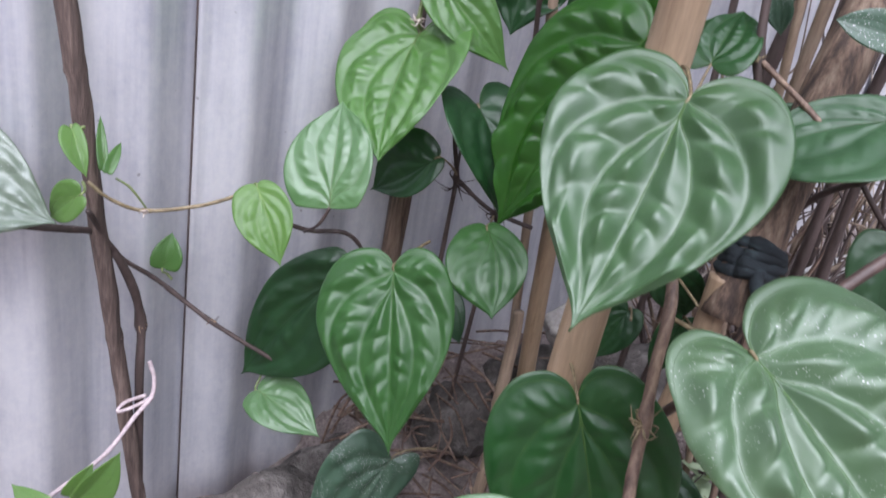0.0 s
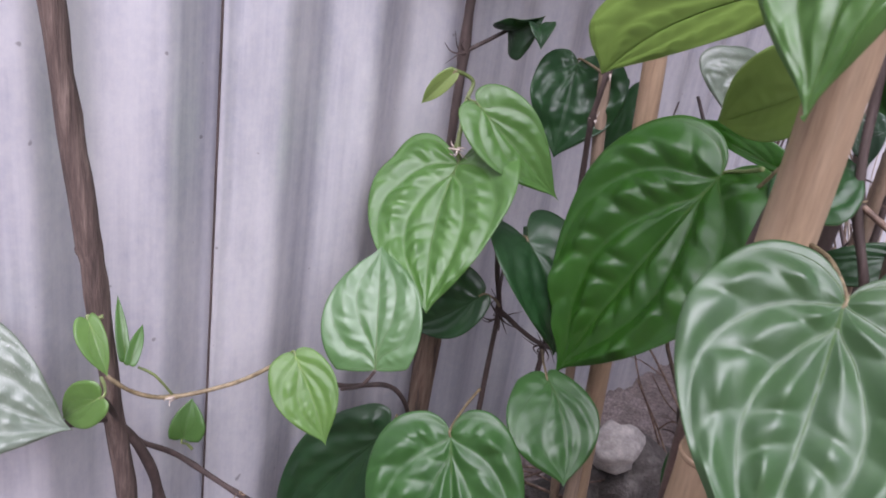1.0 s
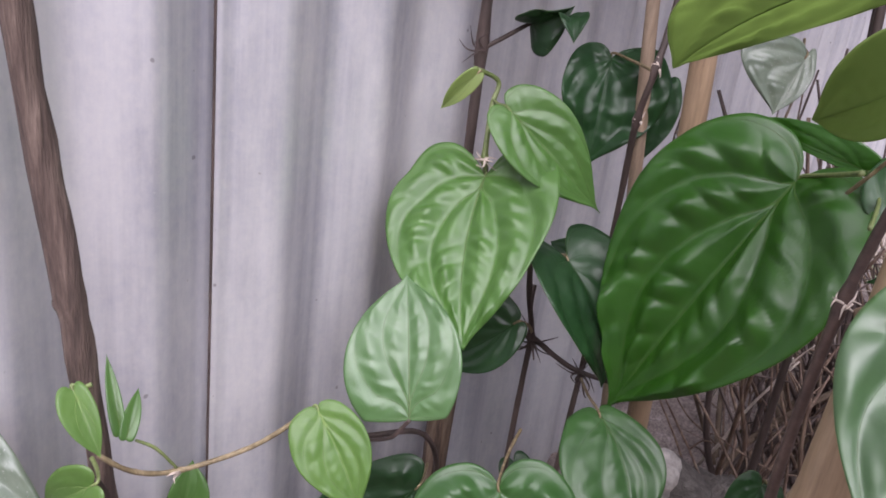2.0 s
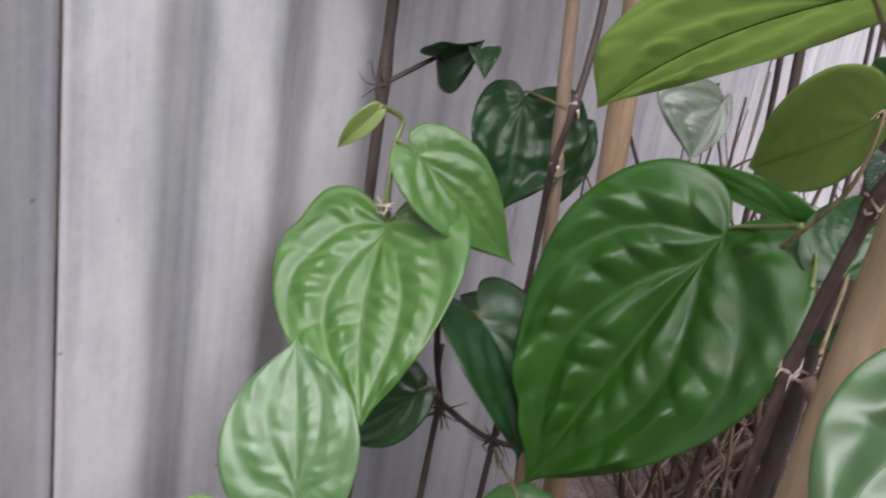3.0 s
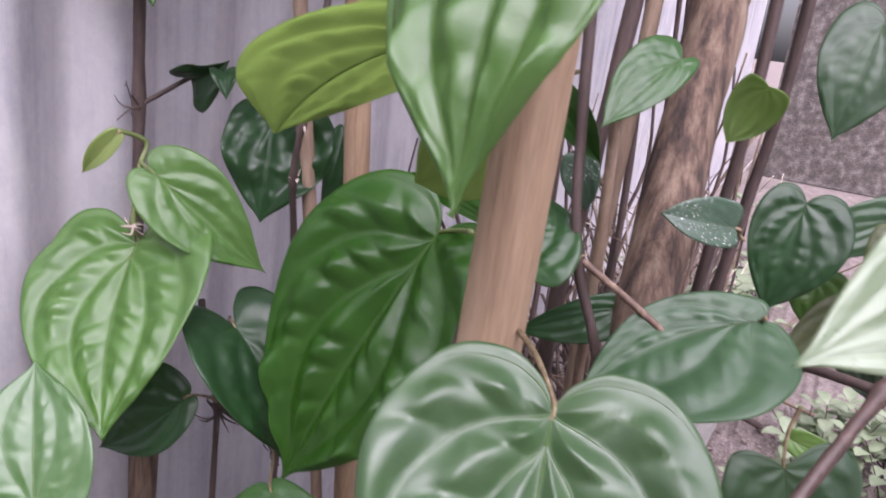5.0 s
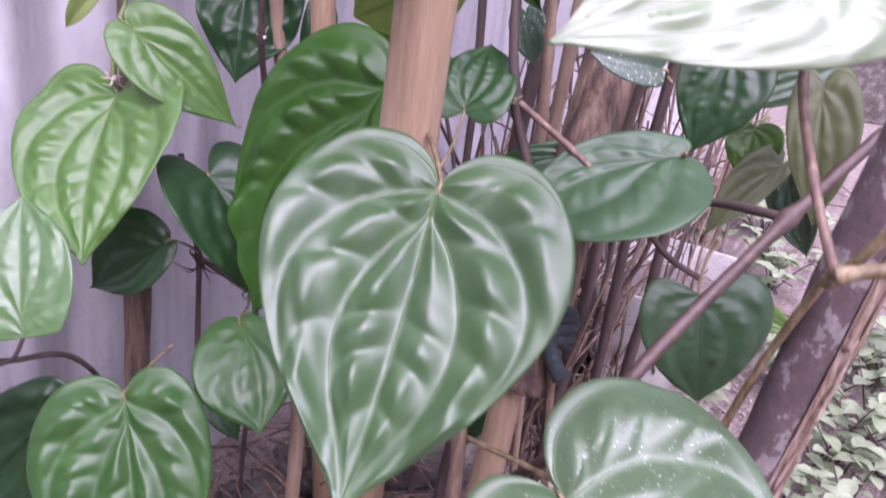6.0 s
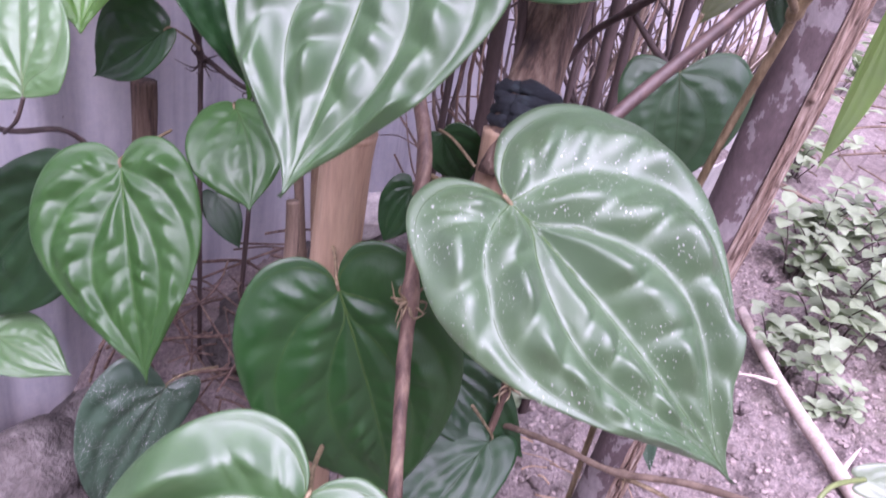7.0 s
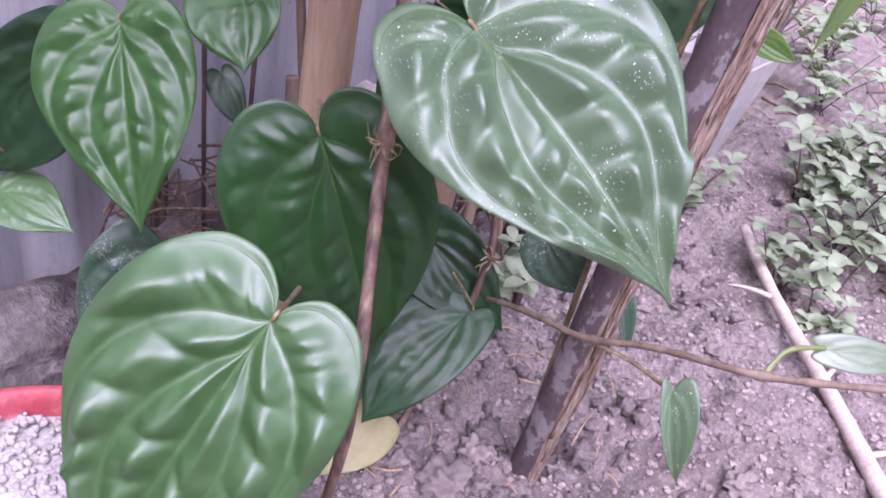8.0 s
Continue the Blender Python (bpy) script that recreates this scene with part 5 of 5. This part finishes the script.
def build_pot():
    c = (0.165, 0.215)
    pot = thing("red_pot", (*c, 0), "round red plastic pot filled with pale grit", "pot")
    bm = bmesh.new()
    lathe(bm, c, [(0.075, -0.01), (0.086, 0.05), (0.093, 0.068), (0.097, 0.07), (0.098, 0.076), (0.096, 0.079), (0.092, 0.077), (0.09, 0.07), (0.086, 0.055)])
    part("rim_and_wall", bm, RED, pot)
    bm = bmesh.new()
    rings = lathe(bm, c, [(0.088, 0.062), (0.06, 0.064), (0.03, 0.066), (0.002, 0.066)])
    part("grit_fill", bm, GRIT, pot)
    rnd = random.Random(6)
    bm = bmesh.new()
    for k in range(1500):
        r, a = 0.086 * math.sqrt(rnd.random()), rnd.uniform(0, 6.28)
        lump(bm, (c[0] + r * math.cos(a), c[1] + r * math.sin(a), 0.0645 + rnd.uniform(0, 0.0025)), rnd.uniform(0.0012, 0.0028), k, 1, 0.5)
    tagged(part("grit", bm, GRIT, pot), kind="stuff")


build_pot()


def build_planter():
    """A tapered rectangular box planter."""
    planter = thing("planter_box", (1.05, 0.2, 0), "grey-white plastic box planter half full of dry soil", "planter")
    right, back = Vector((1, -0.04, 0)).normalized(), Vector((0.04, 1, 0)).normalized()
    o = Vector((0.925, 0.165, 0))

    def corner(u, w, z, grow):
        return o + right * (0.245 * u + grow * (u - 0.5)) + back * (0.14 * w + grow * (w - 0.5)) + Vector((0, 0, z))

    bm = bmesh.new()
    rows = [(0.0, -0.06), (0.08, -0.03), (0.163, 0.0), (0.165, -0.002), (0.163, -0.005), (0.10, -0.03)]
    rings = [[bm.verts.new(corner(u, w, z, g)) for u, w in ((0, 0.25), (0.06, 0.06), (0.2, 0), (0.97, 0), (1, 0.05), (1, 0.9), (0.95, 1), (0.1, 1), (0, 0.85))] for z, g in rows]
    for p, q in zip(rings, rings[1:]):
        for k in range(9):
            bm.faces.new((p[k], p[(k + 1) % 9], q[(k + 1) % 9], q[k]))
    bm.faces.new(rings[0][::-1])
    part("box", bm, WHITE, planter, smooth=False)
    bm = bmesh.new()
    grid = [[bm.verts.new(corner(i / 14, j / 8, 0.128 + 0.006 * noise.noise(Vector((i * 0.7, j * 0.7, 2))), -0.026)) for i in range(15)] for j in range(9)]
    for j in range(8):
        for i in range(14):
            bm.faces.new((grid[j][i], grid[j][i + 1], grid[j + 1][i + 1], grid[j + 1][i]))
    part("soil_fill", bm, SOIL, planter)


build_planter()

# fallen twig with side shoots
v = thing("fallen_twig", (0.82, 0.015, 0.01), "pale peeled dry twig lying on the soil", "twig")
bm = bmesh.new()
tube(bm, spline([(0.935, 0.078, 0.022), (0.826, 0.006, 0.016), (0.715, -0.078, 0.014), (0.633, -0.136, 0.012), (0.56, -0.19, 0.01)], 12), lambda t: 0.0058 + 0.0026 * t, 10, 0.12, 90)
part("shaft", bm, TWIG_PALE, v)
for q, e in (((0.826, 0.006, 0.016), (0.80, 0.05, 0.02)), ((0.66, -0.118, 0.013), (0.70, -0.15, 0.012)), ((0.73, -0.067, 0.014), (0.76, -0.075, 0.03))):
    bm = bmesh.new()
    tube(bm, spline([q, Vector(q).lerp(Vector(e), 0.6) + Vector((0, 0, 0.003)), e], 5), lambda t: 0.003 * (1.1 - t), 7)
    part("side_shoot", bm, TWIG_PALE, v)

# clods: the large ones one by one, the crumbs as one litter
rnd = random.Random(12)
for k in range(210):
    x, y = rnd.uniform(0.36, 1.3), rnd.uniform(-0.3, 0.3)
    if k < 110:
        x, y = rnd.uniform(0.37, 0.62), rnd.uniform(-0.06, 0.2)
    s = rnd.uniform(0.003, 0.0085) * (2.0 if k % 8 == 0 else 1)
    bm = bmesh.new()
    lump(bm, (x, y, ground_height(x, y) + s * 0.35), s, k, 3 if s > 0.008 else 2, 1.0, 3.0, scale=(1, rnd.uniform(0.7, 1), rnd.uniform(0.55, 0.8)))
    solo("soil_clod", bm, SOIL, (x, y, ground_height(x, y)), "crumbly grey-brown clod of soil", "clod", "clods on the soil")


for x, y, size, tall, seed_ in ((0.420, 0.153, 0.0135, 0.75, 501), (0.460, 0.120, 0.0125, 0.8, 502), (0.408, 0.115, 0.019, 0.5, 503), (0.392, 0.148, 0.010, 0.7, 504), (0.438, 0.096, 0.009, 0.7, 505), (0.564, -0.05, 0.0125, 0.6, 506), (0.705, 0.025, 0.013, 0.55, 507), (0.726, 0.107, 0.015, 0.6, 508), (0.445, 0.14, 0.008, 0.7, 509), (0.43, 0.125, 0.007, 0.8, 510), (0.475, 0.1, 0.007, 0.8, 511)):
    bm = bmesh.new()
    lump(bm, (x, y, ground_height(x, y) + size * 0.3), size, seed_, 4, 0.75, 2.2, scale=(1, 0.85, tall))
    for w in bm.verts:
        w.co += w.normal * 0.0011 * noise.noise(w.co * 260)
    solo("soil_clod", bm, SOIL_CLOD, (x, y, ground_height(x, y)), "large crumbly grey-brown clod by the vine foot", "clod", "clods on the soil")


def build_crumbs():
    rnd = random.Random(21)
    verts, faces = [], []
    ico = bmesh.new()
    bmesh.ops.create_icosphere(ico, subdivisions=1, radius=1.0)
    shape = np.array([q.co for q in ico.verts])
    tri = np.array([[q.index for q in f.verts] for f in ico.faces])
    ico.free()
    for k in range(52000):
        x, y = 0.34 + 1.1 * rnd.random() ** 1.4, rnd.uniform(-0.34, 0.36)
        s = 0.0007 + 0.0034 * rnd.random() ** 7
        uneven = np.array([rnd.uniform(0.7, 1.2) for q in range(12)])[:, None] * np.array([rnd.uniform(0.7, 1.1), rnd.uniform(0.7, 1.1), rnd.uniform(0.6, 0.9)])
        verts.append(shape * uneven * s + np.array((x, y, ground_height(x, y) + s * 0.3)))
        faces.append(tri + 12 * k)
    verts, faces = np.concatenate(verts).tolist(), np.concatenate(faces).tolist()
    me = bpy.data.meshes.new("soil_crumbs")
    me.from_pydata(verts, [], faces)
    tagged(finish("soil_crumbs", me, SOIL_CLOD, None, Vector()), "fine crumbs and grit scattered over the soil", "soil", kind="stuff")


build_crumbs()


# ---- herbs ----
def herb_plant(at, count, seed, tall):
    rnd = random.Random(seed)
    root = thing("herb_plant", at, "low herb with small pale green leaves on dark stems", "herb", "herbs on the soil")
    leaves = bmesh.new()
    for k in range(count):
        a = rnd.uniform(0, 6.28)
        lean = rnd.uniform(0.2, 1.3)
        h = tall * rnd.uniform(0.35, 1.0)
        p0 = Vector(at) + Vector((rnd.uniform(-0.02, 0.02), rnd.uniform(-0.02, 0.02), -0.004))
        p2 = p0 + Vector((math.cos(a) * lean * h, math.sin(a) * lean * h, h))
        p1 = p0.lerp(p2, 0.5) + Vector((0, 0, 0.12 * h))
        line = spline([p0, p1, p2], 6)
        bm = bmesh.new()
        tube(bm, line, lambda t: 0.0011 * (1.15 - 0.6 * t), 5)
        part("stem", bm, STEM_DARK, root)
        nodes = ((len(line) - 1, 4, 1.1), (len(line) - 4, 2, 1.35), (len(line) - 7, 2, 1.3), (len(line) - 9, 1, 1.0))
        for j, many, size in nodes:
            turn = rnd.uniform(0, 6.28)
            for m in range(many):
                b = turn + 6.283 * m / many + rnd.uniform(-0.35, 0.35)
                ln = (0.011 + 0.115 * tall) * size * rnd.uniform(0.6, 1.2)
                d = Vector((math.cos(b), math.sin(b), rnd.uniform(-0.2, 0.55))).normalized()
                s = d.cross(Vector((0, 0, 1))).normalized()
                up = s.cross(d)
                q = line[j]
                rows = []
                for t, w, z in ((0.0, 0.05, 0), (0.16, 0.35, 0.02), (0.35, 0.85, 0.05), (0.58, 1.0, 0.06), (0.8, 0.75, 0.02), (0.93, 0.4, -0.02), (1.0, 0.05, -0.05)):
                    c = q + d * ln * t + up * ln * z
                    rows.append([leaves.verts.new(c + s * ln * 0.34 * w * e + up * ln * 0.1 * abs(e) * w) for e in (-1, 0, 1)])
                for r0, r1 in zip(rows, rows[1:]):
                    for e in range(2):
                        leaves.faces.new((r0[e], r0[e + 1], r1[e + 1], r1[e]))
    tagged(part("leaves", leaves, HERB, root), kind="stuff")


for k, (q, n, t) in enumerate((((0.88, 0.02, 0), 5, 0.06), ((1.0, -0.01, 0), 7, 0.12), ((1.1, 0.045, 0), 7, 0.11), ((1.02, -0.09, 0), 6, 0.11), ((1.13, -0.05, 0), 7, 0.12), ((1.17, 0.03, 0), 7, 0.12), ((1.08, -0.15, 0), 6, 0.1), ((1.2, -0.13, 0), 6, 0.12), ((0.93, -0.03, 0), 5, 0.08), ((0.97, -0.15, 0), 5, 0.07), ((0.83, -0.045, 0), 4, 0.045), ((0.96, 0.16, 0), 6, 0.07), ((0.62, 0.22, 0), 6, 0.07), ((1.55, 0.14, 0), 8, 0.15), ((2.4, 0.2, 0), 9, 0.2), ((1.25, 0.06, 0), 7, 0.12), ((1.3, -0.05, 0), 7, 0.13), ((1.28, -0.2, 0), 6, 0.12), ((1.12, -0.22, 0), 6, 0.1), ((1.9, 0.2, 0), 9, 0.2), ((1.8, -0.15, 0), 9, 0.2), ((1.6, 0.3, 0), 8, 0.2))):
    herb_plant(q, n, 100 + k, t)


# ---- dry brush and litter ----
def brush(name, label, count, box, tall, thick, seed, lean, mat):
    """Crooked dead stems standing and leaning over one another, some with side twigs and thorny stubs."""
    rnd = random.Random(seed)
    bm = bmesh.new()

    def inside(p):
        return Vector((max(p.x, box[0]), min(max(p.y, box[2] - 0.04), 0.52), max(p.z, -0.01)))

    for k in range(count):
        h = tall * rnd.uniform(0.35, 1)
        p = Vector((rnd.uniform(box[0], box[1]), rnd.uniform(box[2], box[3]), -0.01))
        d = Vector((rnd.gauss(0, lean), rnd.gauss(0, lean), 1)).normalized()
        line = [p]
        for q in range(5):
            d = (d + Vector((rnd.gauss(0, 0.22), rnd.gauss(0, 0.22), rnd.gauss(0, 0.1)))).normalized()
            p = inside(p + d * h / 5)
            line.append(p)
        r = thick * rnd.uniform(0.5, 1.3)
        tube(bm, spline(line, 3), lambda t: r * (1.1 - 0.6 * t), 6, 0.2, 80)
        for q in range(rnd.randint(0, 3)):
            a = line[rnd.randint(1, 4)]
            e = inside(a + Vector((rnd.uniform(-1, 1), rnd.uniform(-1, 1), rnd.uniform(-0.3, 0.7))).normalized() * rnd.uniform(0.015, 0.12))
            tube(bm, spline([a, a.lerp(e, 0.5) + Vector((0, 0, 0.006)), e], 3), lambda t: r * 0.55 * (1.1 - 0.7 * t), 5)
    solo(name, bm, mat, (box[0], box[2], 0), label, "brush", kind="stuff")


brush("dry_brush", "tangle of dry grey-brown stems by the fence", 50, (0.8, 1.7, 0.28, 0.4), 0.62, 0.0035, 5, 0.3, DRY)
brush("vine_tangle", "tangle of thin brown dead vine stems", 60, (0.68, 1.05, 0.24, 0.38), 0.55, 0.0022, 8, 0.6, STEM_RUST)
brush("pale_straw", "pale dry straw and reeds behind the vines", 22, (0.78, 1.9, 0.25, 0.5), 0.5, 0.0022, 6, 0.4, TWIG_PALE)
brush("dark_twigs", "dark dead twigs behind the vines", 66, (0.74, 1.4, 0.26, 0.38), 0.58, 0.003, 7, 0.4, STEM_DARK)


def litter(name, label, count, box, seed, mat, z1, long_, thick):
    rnd = random.Random(seed)
    bm = bmesh.new()
    for k in range(count):
        c = Vector((rnd.uniform(box[0], box[1]), rnd.uniform(box[2], box[3]), rnd.uniform(0.002, z1)))
        d = Vector((rnd.uniform(-1, 1), rnd.uniform(-1, 1), rnd.uniform(-0.25, 0.25))).normalized() * long_ * rnd.uniform(0.3, 1)
        bend = Vector((rnd.uniform(-1, 1), rnd.uniform(-1, 1), rnd.uniform(0, 1))) * 0.15 * d.length
        lo, hi = c - d * 0.5, c + d * 0.5
        lo.z, hi.z = max(lo.z, 0), max(hi.z, 0)
        tube(bm, spline([lo, c + bend, hi], 4), thick * rnd.uniform(0.5, 1.2), 5)
    solo(name, bm, mat, (box[0], box[2], 0), label, "litter", kind="stuff")


litter("root_litter", "dead brown roots and stems heaped at the vine foot", 130, (0.38, 0.6, 0.24, 0.48), 41, STEM_RUST, 0.1, 0.11, 0.0014)
litter("twig_litter", "thin dead twigs and mulch on the far soil", 90, (1.35, 2.6, -0.4, 0.4), 44, DRY, 0.02, 0.1, 0.0018)
litter("straw_litter", "dry straw scattered on the soil behind the herbs", 40, (1.3, 2.4, -0.15, 0.45), 42, DRY, 0.04, 0.2, 0.003)
litter("root_crumbs", "thin pale rootlets on the soil", 28, (0.36, 0.6, 0.0, 0.22), 43, ROOTLET, 0.012, 0.04, 0.0008)
